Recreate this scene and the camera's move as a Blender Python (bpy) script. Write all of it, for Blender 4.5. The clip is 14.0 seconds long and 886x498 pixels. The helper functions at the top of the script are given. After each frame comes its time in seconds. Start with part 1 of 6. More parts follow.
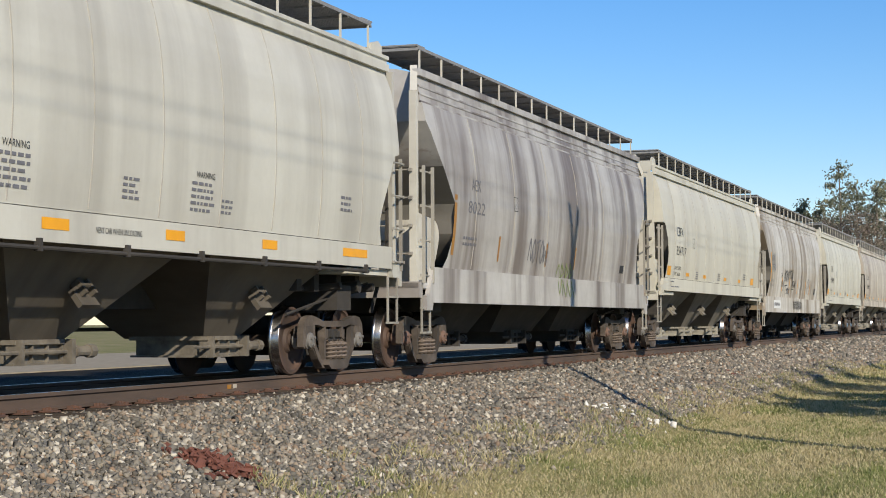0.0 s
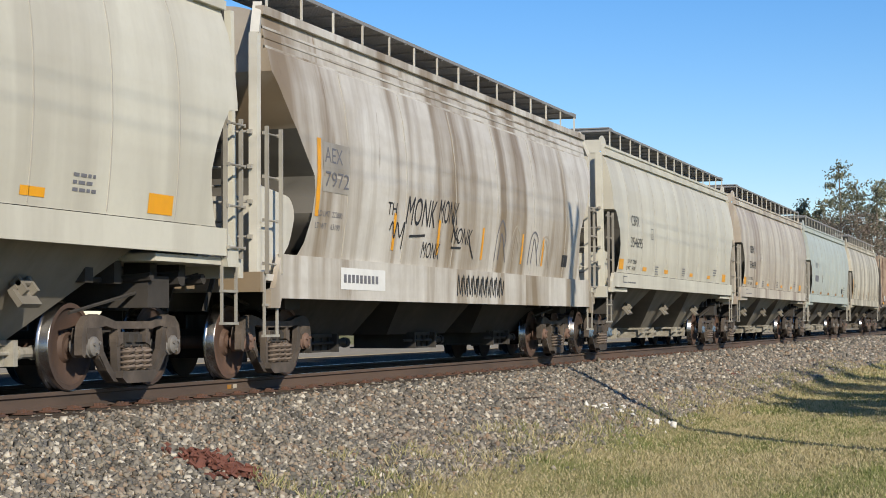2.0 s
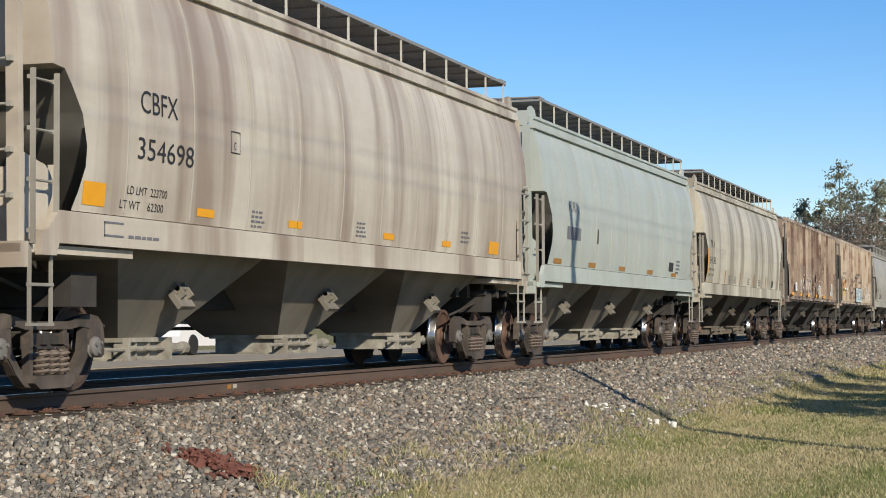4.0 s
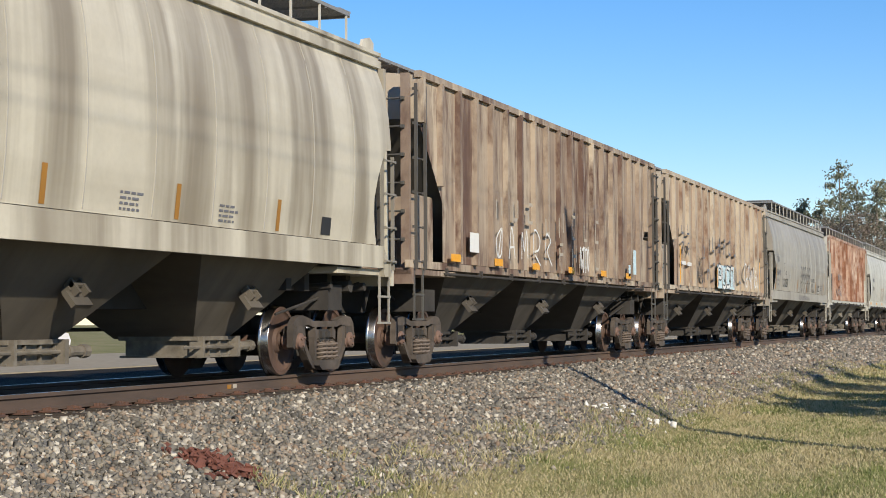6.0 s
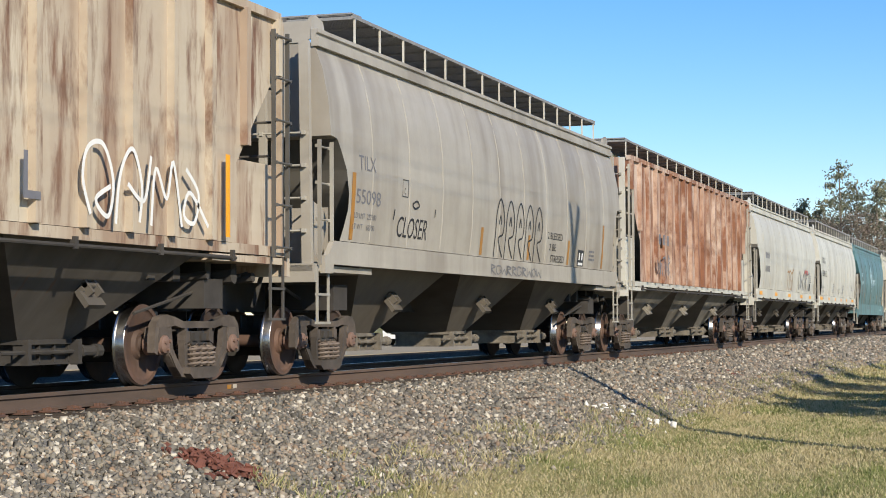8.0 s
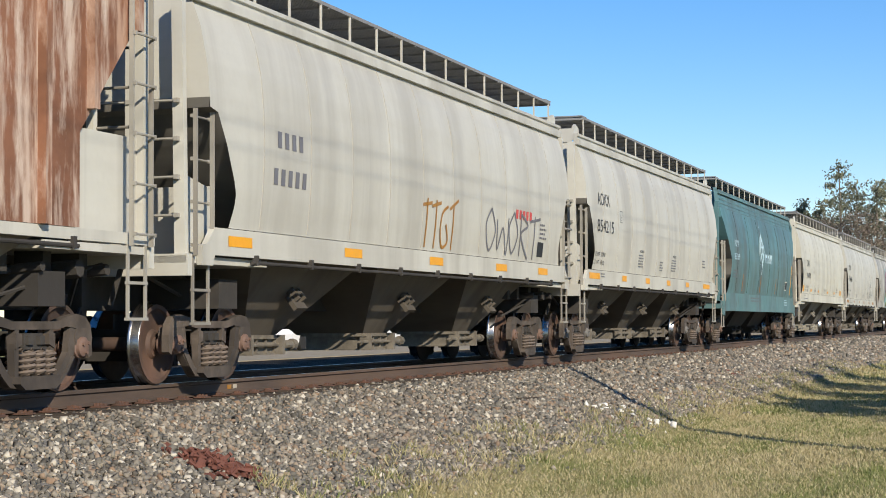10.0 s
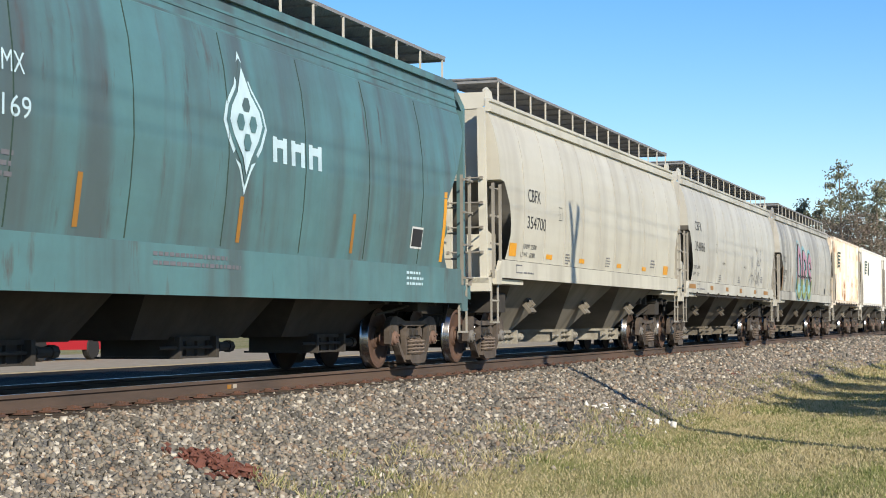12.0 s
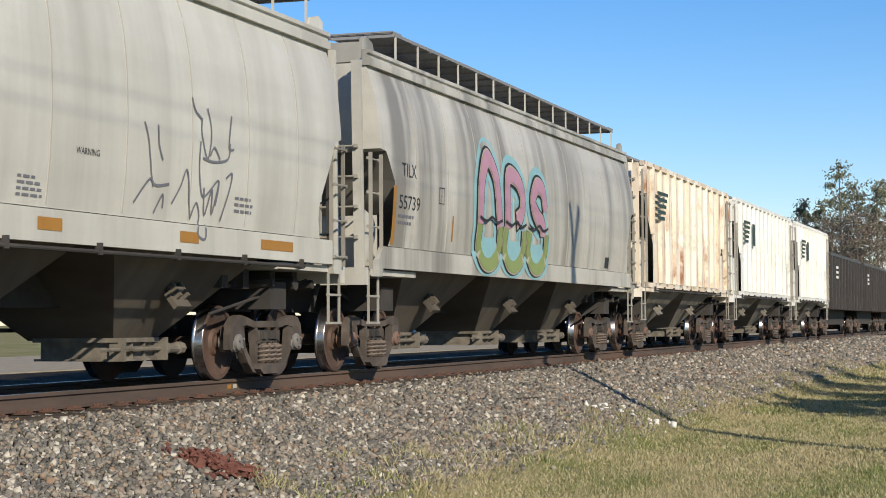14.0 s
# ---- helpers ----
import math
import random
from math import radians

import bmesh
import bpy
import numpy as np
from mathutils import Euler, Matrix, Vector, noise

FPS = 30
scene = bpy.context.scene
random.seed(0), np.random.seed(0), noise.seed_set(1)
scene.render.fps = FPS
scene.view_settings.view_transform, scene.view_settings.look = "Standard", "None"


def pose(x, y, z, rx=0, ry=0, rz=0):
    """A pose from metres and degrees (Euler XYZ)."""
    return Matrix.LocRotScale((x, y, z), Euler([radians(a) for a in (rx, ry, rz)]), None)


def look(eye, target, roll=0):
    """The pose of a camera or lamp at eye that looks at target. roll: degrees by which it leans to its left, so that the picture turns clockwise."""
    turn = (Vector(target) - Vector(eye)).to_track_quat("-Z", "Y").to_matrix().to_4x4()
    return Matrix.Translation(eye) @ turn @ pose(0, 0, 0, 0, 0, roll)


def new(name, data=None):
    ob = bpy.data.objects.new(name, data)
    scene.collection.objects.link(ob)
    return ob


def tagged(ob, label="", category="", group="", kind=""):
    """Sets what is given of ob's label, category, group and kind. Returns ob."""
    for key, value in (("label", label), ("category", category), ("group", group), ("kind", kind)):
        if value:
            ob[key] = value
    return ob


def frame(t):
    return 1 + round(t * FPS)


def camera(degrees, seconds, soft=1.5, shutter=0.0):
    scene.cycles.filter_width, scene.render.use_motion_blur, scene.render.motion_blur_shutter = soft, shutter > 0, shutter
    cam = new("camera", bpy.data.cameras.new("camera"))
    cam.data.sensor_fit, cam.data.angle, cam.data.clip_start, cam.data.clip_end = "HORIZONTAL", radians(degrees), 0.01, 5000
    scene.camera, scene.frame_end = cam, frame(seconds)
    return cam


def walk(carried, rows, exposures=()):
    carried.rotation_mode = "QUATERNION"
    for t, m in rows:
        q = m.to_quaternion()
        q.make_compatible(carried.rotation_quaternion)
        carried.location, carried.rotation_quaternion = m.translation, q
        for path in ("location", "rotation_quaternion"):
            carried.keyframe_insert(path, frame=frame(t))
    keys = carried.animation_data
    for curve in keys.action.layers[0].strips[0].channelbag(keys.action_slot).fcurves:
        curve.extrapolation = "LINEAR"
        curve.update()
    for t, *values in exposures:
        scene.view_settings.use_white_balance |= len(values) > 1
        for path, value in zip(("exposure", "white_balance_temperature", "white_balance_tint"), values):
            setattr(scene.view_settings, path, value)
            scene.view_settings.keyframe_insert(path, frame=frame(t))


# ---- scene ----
# x runs along the track, away from the camera; y runs across it, to the far side; z = 0 is the top of the rails
cam = camera(27.66, 14.0, soft=0.95)
EYE = pose(0.0, -9.55, 0.68, 92.35, 0.297, -71.66)
walk(cam, [(0.0, EYE), (14.0, EYE)], [(0.0, 0.12), (3.2, 0.12), (5.3, 0.12), (6.5, 0.30), (7.5, 0.36), (8.7, 0.36), (10.8, 0.18), (12.0, 0.36), (13.2, 0.18), (14.0, 0.12)])

SPEED = 20.39          # metres a second, towards -x
TRACK_Y = 0.755        # middle of the track
SUN_EL, SUN_AZ = 27.0, 225.0   # height, and bearing in the plan, counter-clockwise from +x

world = bpy.data.worlds.new("world")
scene.world = world
world.use_nodes = True
wn = world.node_tree
sky = wn.nodes.new("ShaderNodeTexSky")
sky.sky_type = "NISHITA"
sky.sun_disc = False
sky.sun_elevation = radians(SUN_EL)
sky.sun_rotation = radians(90.0 - SUN_AZ)
sky.air_density, sky.dust_density, sky.ozone_density = 1.0, 0.0, 3.5
wn.nodes["Background"].inputs["Strength"].default_value = 0.105
deep = wn.nodes.new("ShaderNodeHueSaturation")
deep.inputs["Saturation"].default_value = 1.3
wn.links.new(sky.outputs[0], deep.inputs["Color"])
tone = wn.nodes.new("ShaderNodeMix")
tone.data_type, tone.blend_type = "RGBA", "MULTIPLY"
tone.inputs[0].default_value, tone.inputs[7].default_value = 1.0, (1.0, 0.99, 1.14, 1.0)
wn.links.new(deep.outputs[0], tone.inputs[6])
wn.links.new(tone.outputs[2], wn.nodes["Background"].inputs["Color"])

sun_data = bpy.data.lights.new("sun", "SUN")
sun_data.energy, sun_data.angle, sun_data.color = 4.7, radians(0.53), (1.0, 0.90, 0.73)
sun = new("sun", sun_data)
to_sun = Vector((math.cos(radians(SUN_AZ)) * math.cos(radians(SUN_EL)), math.sin(radians(SUN_AZ)) * math.cos(radians(SUN_EL)), math.sin(radians(SUN_EL))))
sun.matrix_basis = look(to_sun * 200, (0, 0, 0))


# ---- materials ----
class Nodes:
    """A short way to write node materials."""

    def __init__(self, name, rough=0.6, metal=0.0):
        self.mat = bpy.data.materials.new(name)
        self.mat.use_nodes = True
        self.tree = self.mat.node_tree
        self.shader = self.tree.nodes["Principled BSDF"]
        self.shader.inputs["Roughness"].default_value = rough
        self.shader.inputs["Metallic"].default_value = metal
        self.coord = self.tree.nodes.new("ShaderNodeTexCoord")
        self.info = self.tree.nodes.new("ShaderNodeObjectInfo")

    def link(self, a, b):
        self.tree.links.new(a, b)

    def math(self, op, a, b=0.0, clamp=False):
        n = self.tree.nodes.new("ShaderNodeMath")
        n.operation, n.use_clamp = op, clamp
        for i, v in enumerate((a, b)):
            if hasattr(v, "links"):
                self.link(v, n.inputs[i])
            else:
                n.inputs[i].default_value = v
        return n.outputs[0]

    def noise(self, scale, stretch=(1, 1, 1), detail=4.0, rough=0.55, seed=0.0, distort=0.0, per_object=True):
        m = self.tree.nodes.new("ShaderNodeMapping")
        m.inputs["Scale"].default_value = stretch
        self.link(self.coord.outputs["Object"], m.inputs["Vector"])
        n = self.tree.nodes.new("ShaderNodeTexNoise")
        n.noise_dimensions = "4D"
        n.inputs["Scale"].default_value, n.inputs["Detail"].default_value = scale, detail
        n.inputs["Roughness"].default_value, n.inputs["Distortion"].default_value = rough, distort
        self.link(m.outputs[0], n.inputs["Vector"])
        if per_object:
            self.link(self.math("MULTIPLY_ADD", self.info.outputs["Random"], 40.0), n.inputs["W"])
            n.inputs["W"].links[0].from_node.inputs[2].default_value = seed
        else:
            n.inputs["W"].default_value = seed
        return n.outputs[0]

    def ramp(self, value, lo, hi):
        n = self.tree.nodes.new("ShaderNodeMapRange")
        n.inputs["From Min"].default_value, n.inputs["From Max"].default_value = lo, hi
        self.link(value, n.inputs["Value"])
        return n.outputs[0]

    def mix(self, fac, a, b, kind="MIX"):
        n = self.tree.nodes.new("ShaderNodeMix")
        n.data_type, n.blend_type = "RGBA", kind
        for socket, v in ((n.inputs[0], fac), (n.inputs[6], a), (n.inputs[7], b)):
            if hasattr(v, "links"):
                self.link(v, socket)
            elif isinstance(v, (int, float)):
                socket.default_value = v
            else:
                socket.default_value = (*v, 1.0)
        return n.outputs[2]

    def axis(self, i):
        n = self.tree.nodes.new("ShaderNodeSeparateXYZ")
        self.link(self.coord.outputs["Object"], n.inputs[0])
        return n.outputs[i]

    def done(self, colour, bump=None, strength=0.3, distance=0.01, rough=None):
        if hasattr(colour, "links"):
            self.link(colour, self.shader.inputs["Base Color"])
        else:
            self.shader.inputs["Base Color"].default_value = (*colour, 1.0)
        if rough is not None:
            self.link(rough, self.shader.inputs["Roughness"])
        if bump is not None:
            b = self.tree.nodes.new("ShaderNodeBump")
            b.inputs["Strength"].default_value, b.inputs["Distance"].default_value = strength, distance
            self.link(bump, b.inputs["Height"])
            self.link(b.outputs[0], self.shader.inputs["Normal"])
        return self.mat


def car_paint(name, base, dirt, streak=0.5, rust=0.0, rust_colour=(0.16, 0.06, 0.025), seed=0.0, gloss=0.5, grime=0.3, broad=False, panel=1.47, tone=0.16):
    """Weathered railcar paint: soft vertical run-off streaks, blotches, grime and rust."""
    n = Nodes(name, gloss)
    wide = n.noise(1.0, (1.15, 0.3, 0.10), 4.0, 0.55, seed, 0.6)
    thin = n.noise(1.0, (6.5, 1.0, 0.35), 4.0, 0.6, seed + 3.1, 0.4)
    blot = n.noise(1.6, (1, 1, 1), 5.0, 0.6, seed + 7.7)
    col = n.mix(n.math("MULTIPLY", n.ramp(wide, 0.44, 0.63), streak), base, dirt)
    col = n.mix(n.math("MULTIPLY", n.math("MULTIPLY", n.ramp(thin, 0.52, 0.80), n.ramp(wide, 0.36, 0.62)), streak * 0.6), col, dirt)
    col = n.mix(n.math("MULTIPLY", n.ramp(blot, 0.35, 0.8), grime), col, [c * 0.55 for c in dirt])
    if rust > 0:
        r1 = n.noise(1.0, (0.85, 1.0, 0.30) if broad else (2.6, 1.0, 0.55), 6.0, 0.65, seed + 12.0, 0.5)
        r2 = n.noise(1.0, (6.0, 2.0, 0.9), 6.0, 0.7, seed + 15.0, 0.3)
        rr = n.math("MULTIPLY_ADD", r1, 0.6)
        rr.node.inputs[2].default_value = 0.0
        rr = n.math("ADD", rr, n.math("MULTIPLY", r2, 0.4))
        top = 0.62 - 0.28 * rust
        col = n.mix(n.ramp(rr, top, top + 0.10), col, n.mix(n.ramp(blot, 0.3, 0.7), rust_colour, [c * 0.45 for c in rust_colour]))
    white = n.tree.nodes.new("ShaderNodeTexWhiteNoise")
    white.noise_dimensions = "1D"
    n.link(n.math("FLOOR", n.math("ADD", n.math("DIVIDE", n.axis(0), panel), n.math("MULTIPLY_ADD", n.info.outputs["Random"], 97.0))), white.inputs["W"])
    white.inputs["W"].links[0].from_node.inputs[0].links[0].from_node.inputs[1].links[0].from_node.inputs[2].default_value = 0.5
    col = n.mix(n.math("MULTIPLY", white.outputs["Value"], tone), col, dirt)
    # faint level bands: reflections and wire shadows worked into the paint colour
    shade_band = n.noise(1.0, (0.10, 0.2, 2.6), 3.0, 0.5, seed + 25, 0.2)
    col = n.mix(n.math("MULTIPLY", n.ramp(shade_band, 0.48, 0.66), 0.16), col, dirt)
    fine = n.noise(14.0, (1, 1, 1), 3.0, 0.6, seed + 20)
    col = n.mix(n.math("MULTIPLY", n.ramp(fine, 0.45, 0.8), 0.10), col, dirt)
    ro = n.math("MULTIPLY_ADD", blot, 0.3)
    ro.node.inputs[2].default_value = gloss - 0.15
    dents = n.noise(0.9, (1, 1, 0.7), 2.0, 0.5, seed + 30)
    return n.done(col, dents, 0.35, 0.05, ro)


def speckled(name, a, b, scale=8.0, rough=0.7, metal=0.0, bump=0.3, distance=0.01, lo=0.35, hi=0.7, stretch=(1, 1, 1), third=None, gleam=0.5):
    n = Nodes(name, rough, metal)
    n.shader.inputs["Specular IOR Level"].default_value = gleam
    s = n.noise(scale, stretch, 5.0, 0.6, 1.0)
    col = n.mix(n.ramp(s, lo, hi), a, b)
    if third:
        col = n.mix(n.ramp(n.noise(scale * 0.22, stretch, 3.0, 0.5, 5.0), 0.45, 0.7), col, third)
    return n.done(col, n.noise(scale * 3, stretch, 3.0, 0.6, 2.0), bump, distance)


def plain(name, colour, rough=0.6, metal=0.0):
    n = Nodes(name, rough, metal)
    s = n.noise(5.0, (1, 1, 1), 4.0, 0.6, 1.0)
    return n.done(n.mix(n.math("MULTIPLY", n.ramp(s, 0.4, 0.8), 0.35), colour, [c * 0.6 for c in colour]))


M_TRUCK = speckled("truck_steel", (0.066, 0.052, 0.042), (0.135, 0.108, 0.088), 5.0, 0.8, 0.0, 0.4, 0.01, third=(0.036, 0.030, 0.026))
M_WHEEL = speckled("wheel_rusty", (0.13, 0.072, 0.05), (0.06, 0.040, 0.032), 2.5, 0.75, third=(0.035, 0.028, 0.024))
M_TREAD = speckled("wheel_tread", (0.38, 0.37, 0.37), (0.16, 0.15, 0.15), 5.0, 0.25, 1.0, 0.1)
M_CAP = plain("bearing_cap_paint", (0.11, 0.16, 0.22), 0.6)
M_CAP_GREY = plain("bearing_cap_grey", (0.17, 0.16, 0.15), 0.6)
M_CAP_RUST = plain("bearing_cap_rust", (0.17, 0.105, 0.08), 0.7)
M_SPRING = speckled("spring_steel", (0.13, 0.10, 0.08), (0.2, 0.16, 0.13), 9.0, 0.65)
M_UNDER = speckled("underframe_dark", (0.032, 0.028, 0.025), (0.06, 0.053, 0.046), 3.0, 0.85, third=(0.03, 0.027, 0.025))
M_GEAR = speckled("gate_steel", (0.36, 0.34, 0.29), (0.17, 0.15, 0.12), 5.0, 0.7)
M_GEARDIRTY = speckled("gate_steel_grimy", (0.20, 0.175, 0.14), (0.085, 0.073, 0.058), 5.0, 0.75)
M_RAIL = speckled("rail_rust", (0.10, 0.068, 0.05), (0.062, 0.045, 0.036), 4.0, 0.8, stretch=(0.3, 1, 1), third=(0.13, 0.08, 0.055))
M_RAILTOP = speckled("rail_head", (0.42, 0.42, 0.43), (0.28, 0.27, 0.27), 3.0, 0.3, 1.0, 0.1, stretch=(0.2, 1, 1))
M_TIE = speckled("tie_wood", (0.045, 0.037, 0.031), (0.10, 0.08, 0.066), 6.0, 0.95, stretch=(3, 0.4, 3), gleam=0.1)
M_PLATE = speckled("plate_rust", (0.145, 0.070, 0.046), (0.075, 0.046, 0.034), 6.0, 0.85)
M_BLACK = plain("stencil_black", (0.025, 0.025, 0.028), 0.6)
M_WHITE = plain("stencil_white", (0.75, 0.75, 0.73), 0.6)
M_ORANGE = plain("reflector_orange", (0.80, 0.36, 0.015), 0.45)
M_AMBER = plain("reflector_faded", (0.36, 0.17, 0.03), 0.5)
M_RED = plain("reflector_red", (0.60, 0.05, 0.04), 0.4)
M_GRATE = speckled("grating_galvanised", (0.22, 0.22, 0.22), (0.32, 0.31, 0.30), 20.0, 0.6, 0.2)
M_TAGBLUE = plain("tag_pale_blue", (0.55, 0.72, 0.78), 0.6)
M_TAGPINK = plain("tag_pink", (0.46, 0.25, 0.33), 0.6)
M_TAGGREEN = plain("tag_green", (0.23, 0.29, 0.10), 0.6)
M_TAGCYAN = plain("tag_cyan", (0.25, 0.46, 0.50), 0.6)
M_TAGGREY = plain("tag_grey", (0.16, 0.16, 0.18), 0.6)
M_GREENLOGO = plain("emblem_dark_green", (0.03, 0.06, 0.045), 0.6)
M_TAGPALE = plain("tag_worn_white", (0.42, 0.37, 0.30), 0.7)


# ---- mesh helpers ----
def link_mesh(name, me, material, parent=None, label="", m=None):
    ob = new(name, me)
    if not me.materials:
        me.materials.append(material)
    if me.materials[0] is not material:
        ob.material_slots[0].link = "OBJECT"
        ob.material_slots[0].material = material
    if parent:
        ob.parent = parent
    if m is not None:
        ob.matrix_basis = m
    if label:
        ob["label"] = label
    return ob


def to_mesh(name, bm, smooth=0.0, bevel=0.0):
    if bevel:
        sharp = [e for e in bm.edges if len(e.link_faces) == 2 and e.calc_face_angle(0) > 0.5]
        bmesh.ops.bevel(bm, geom=sharp, offset=bevel, segments=1, affect="EDGES", clamp_overlap=True)
    bmesh.ops.recalc_face_normals(bm, faces=bm.faces)
    me = bpy.data.meshes.new(name)
    bm.to_mesh(me)
    bm.free()
    if smooth:
        for poly in me.polygons:
            poly.use_smooth = True
        me.set_sharp_from_angle(angle=smooth)
    return me


def part(name, bm, material, parent, label="", smooth=0.0, bevel=0.0):
    return link_mesh(name, to_mesh(name, bm, smooth, bevel), material, parent, label)


def box(bm, x0, x1, y0, y1, z0, z1):
    v = [bm.verts.new((x, y, z)) for x in (x0, x1) for y in (y0, y1) for z in (z0, z1)]
    for f in ((0, 1, 3, 2), (4, 6, 7, 5), (0, 4, 5, 1), (2, 3, 7, 6), (0, 2, 6, 4), (1, 5, 7, 3)):
        bm.faces.new([v[i] for i in f])
    return bm


def bar(bm, a, b, r, sides=6, r2=None):
    """A round bar from a to b."""
    a, b = Vector(a), Vector(b)
    d = (b - a).normalized()
    u = d.orthogonal().normalized()
    w = d.cross(u)
    r2 = r if r2 is None else r2
    rings = []
    for c, rad in ((a, r), (b, r2)):
        rings.append([bm.verts.new(c + (u * math.cos(k * math.tau / sides) + w * math.sin(k * math.tau / sides)) * rad) for k in range(sides)])
    for k in range(sides):
        bm.faces.new((rings[0][k], rings[0][(k + 1) % sides], rings[1][(k + 1) % sides], rings[1][k]))
    bm.faces.new(rings[0][::-1])
    bm.faces.new(rings[1])
    return bm


def beam(bm, a, b, w, h):
    """A square bar from a to b: w across, h in the third direction."""
    a, b = Vector(a), Vector(b)
    d = (b - a).normalized()
    up = Vector((0, 0, 1)) if abs(d.z) < 0.9 else Vector((1, 0, 0))
    s = d.cross(up).normalized()
    t = s.cross(d)
    q = [[bm.verts.new(c + s * (i * w / 2) + t * (j * h / 2)) for i, j in ((-1, -1), (1, -1), (1, 1), (-1, 1))] for c in (a, b)]
    for k in range(4):
        bm.faces.new((q[0][k], q[0][(k + 1) % 4], q[1][(k + 1) % 4], q[1][k]))
    bm.faces.new(q[0][::-1])
    bm.faces.new(q[1])
    return bm


def prism(bm, outline, y0, y1):
    """An outline of (x, z) pushed out from y0 to y1."""
    a = [bm.verts.new((x, y0, z)) for x, z in outline]
    b = [bm.verts.new((x, y1, z)) for x, z in outline]
    n = len(a)
    for k in range(n):
        bm.faces.new((a[k], a[(k + 1) % n], b[(k + 1) % n], b[k]))
    bm.faces.new(a[::-1])
    bm.faces.new(b)
    return bm


def lathe_y(bm, outline, sides=28, cx=0.0, cz=0.0):
    """A ring of (radius, y) turned round an axis along y."""
    rings = []
    for r, y in outline:
        rings.append([bm.verts.new((cx + r * math.cos(k * math.tau / sides), y, cz + r * math.sin(k * math.tau / sides))) for k in range(sides)])
    for p, q in zip(rings, rings[1:]):
        for k in range(sides):
            bm.faces.new((p[k], p[(k + 1) % sides], q[(k + 1) % sides], q[k]))
    bm.faces.new(rings[0][::-1])
    bm.faces.new(rings[-1])
    return bm


# ---- ground and track ----
def ground_z(x, y):
    """Height of the ground: the ballast bed, its shoulders, and the lawns beside it."""
    if y < TRACK_Y:
        d = -y
        if d < 0.7:
            z = -0.255
        elif d < 3.6:
            z = -0.255 - (d - 0.7) * 0.345
        else:
            z = -1.2555 - 0.05 * (1 - math.exp(-(d - 3.6) / 0.8))
        z += 0.05 * noise.noise((x * 0.35, y * 0.35, 0)) * min(1, max(0, d - 0.7))
    else:
        d = y - 2 * TRACK_Y
        z = -0.255 if d < 0.9 else max(-0.255 - (d - 0.9) * 0.10, -0.32)
    return z


M_GROUND = None


def ground_material():
    n = Nodes("ballast_and_lawn", 0.95)
    y = n.axis(1)
    x = n.axis(0)
    edge = n.math("ADD", y, n.math("MULTIPLY", n.math("SUBTRACT", n.noise(0.45, (1, 1, 1), 5.0, 0.65, 0, 0, False), 0.5), 1.6))
    near = n.ramp(edge, -2.75, -3.5)
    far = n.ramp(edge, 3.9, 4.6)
    gravel = n.mix(n.ramp(n.noise(16.0, (1, 1, 1), 5.0, 0.7, 3, 0, False), 0.3, 0.7), (0.10, 0.095, 0.088), (0.30, 0.285, 0.26))
    gravel = n.mix(n.ramp(n.noise(0.6, (1, 1, 1), 4.0, 0.6, 9, 0, False), 0.45, 0.75), gravel, (0.17, 0.14, 0.11))
    blades = n.noise(30.0, (1, 1, 1), 4.0, 0.7, 4, 0, False)
    patch = n.noise(0.5, (0.5, 1.4, 1), 5.0, 0.62, 6, 0, False)
    green = n.mix(n.ramp(blades, 0.3, 0.7), (0.10, 0.125, 0.03), (0.22, 0.235, 0.075))
    dry = n.mix(n.ramp(blades, 0.3, 0.7), (0.21, 0.18, 0.085), (0.37, 0.32, 0.17))
    lawn = n.mix(n.ramp(patch, 0.30, 0.56), green, dry)
    # dirt behind the train, with its cast shade put into the colour
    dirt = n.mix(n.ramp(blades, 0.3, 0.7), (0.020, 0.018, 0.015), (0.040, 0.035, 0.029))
    # bed below the cars, coloured near black for their shade
    shaded_bed = n.mix(n.ramp(blades, 0.3, 0.7), (0.022, 0.020, 0.017), (0.050, 0.044, 0.036))
    gravel = n.mix(n.ramp(y, 0.10, 0.35), gravel, shaded_bed)
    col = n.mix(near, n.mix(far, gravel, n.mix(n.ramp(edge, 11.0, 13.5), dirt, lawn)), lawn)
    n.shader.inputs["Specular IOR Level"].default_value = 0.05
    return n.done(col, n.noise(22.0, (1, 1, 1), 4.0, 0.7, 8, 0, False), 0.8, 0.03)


def build_ground():
    xs = [-2000, -600, -200, -60, -10] + [i * 0.5 for i in range(0, 160)] + list(range(80, 160, 4)) + [180, 220, 300, 500, 900, 2000, 4000]
    ys = [-2000, -500, -150, -60, -30, -20, -15, -12, -10, -9, -8, -7, -6.5, -6, -5.5, -5, -4.5, -4.2, -3.9, -3.6, -3.4, -3.2, -3.0, -2.8, -2.5, -2.2, -1.9, -1.6, -1.3, -1.0, -0.7, -0.4,
          0.3, 1.2, 2.0, 2.41, 2.8, 3.2, 3.6, 4.03, 4.5, 6, 9, 14, 20, 30, 60, 120, 300, 900, 2000]
    v = [(x, y, ground_z(x, y)) for x in xs for y in ys]
    k = len(ys)
    f = [(i * k + j, (i + 1) * k + j, (i + 1) * k + j + 1, i * k + j + 1) for i in range(len(xs) - 1) for j in range(k - 1)]
    me = bpy.data.meshes.new("ground")
    me.from_pydata(v, [], f)
    for p in me.polygons:
        p.use_smooth = True
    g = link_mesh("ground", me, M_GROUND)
    return tagged(g, "grey ballast bed sloping to dry green lawn", "ground", kind="structure")


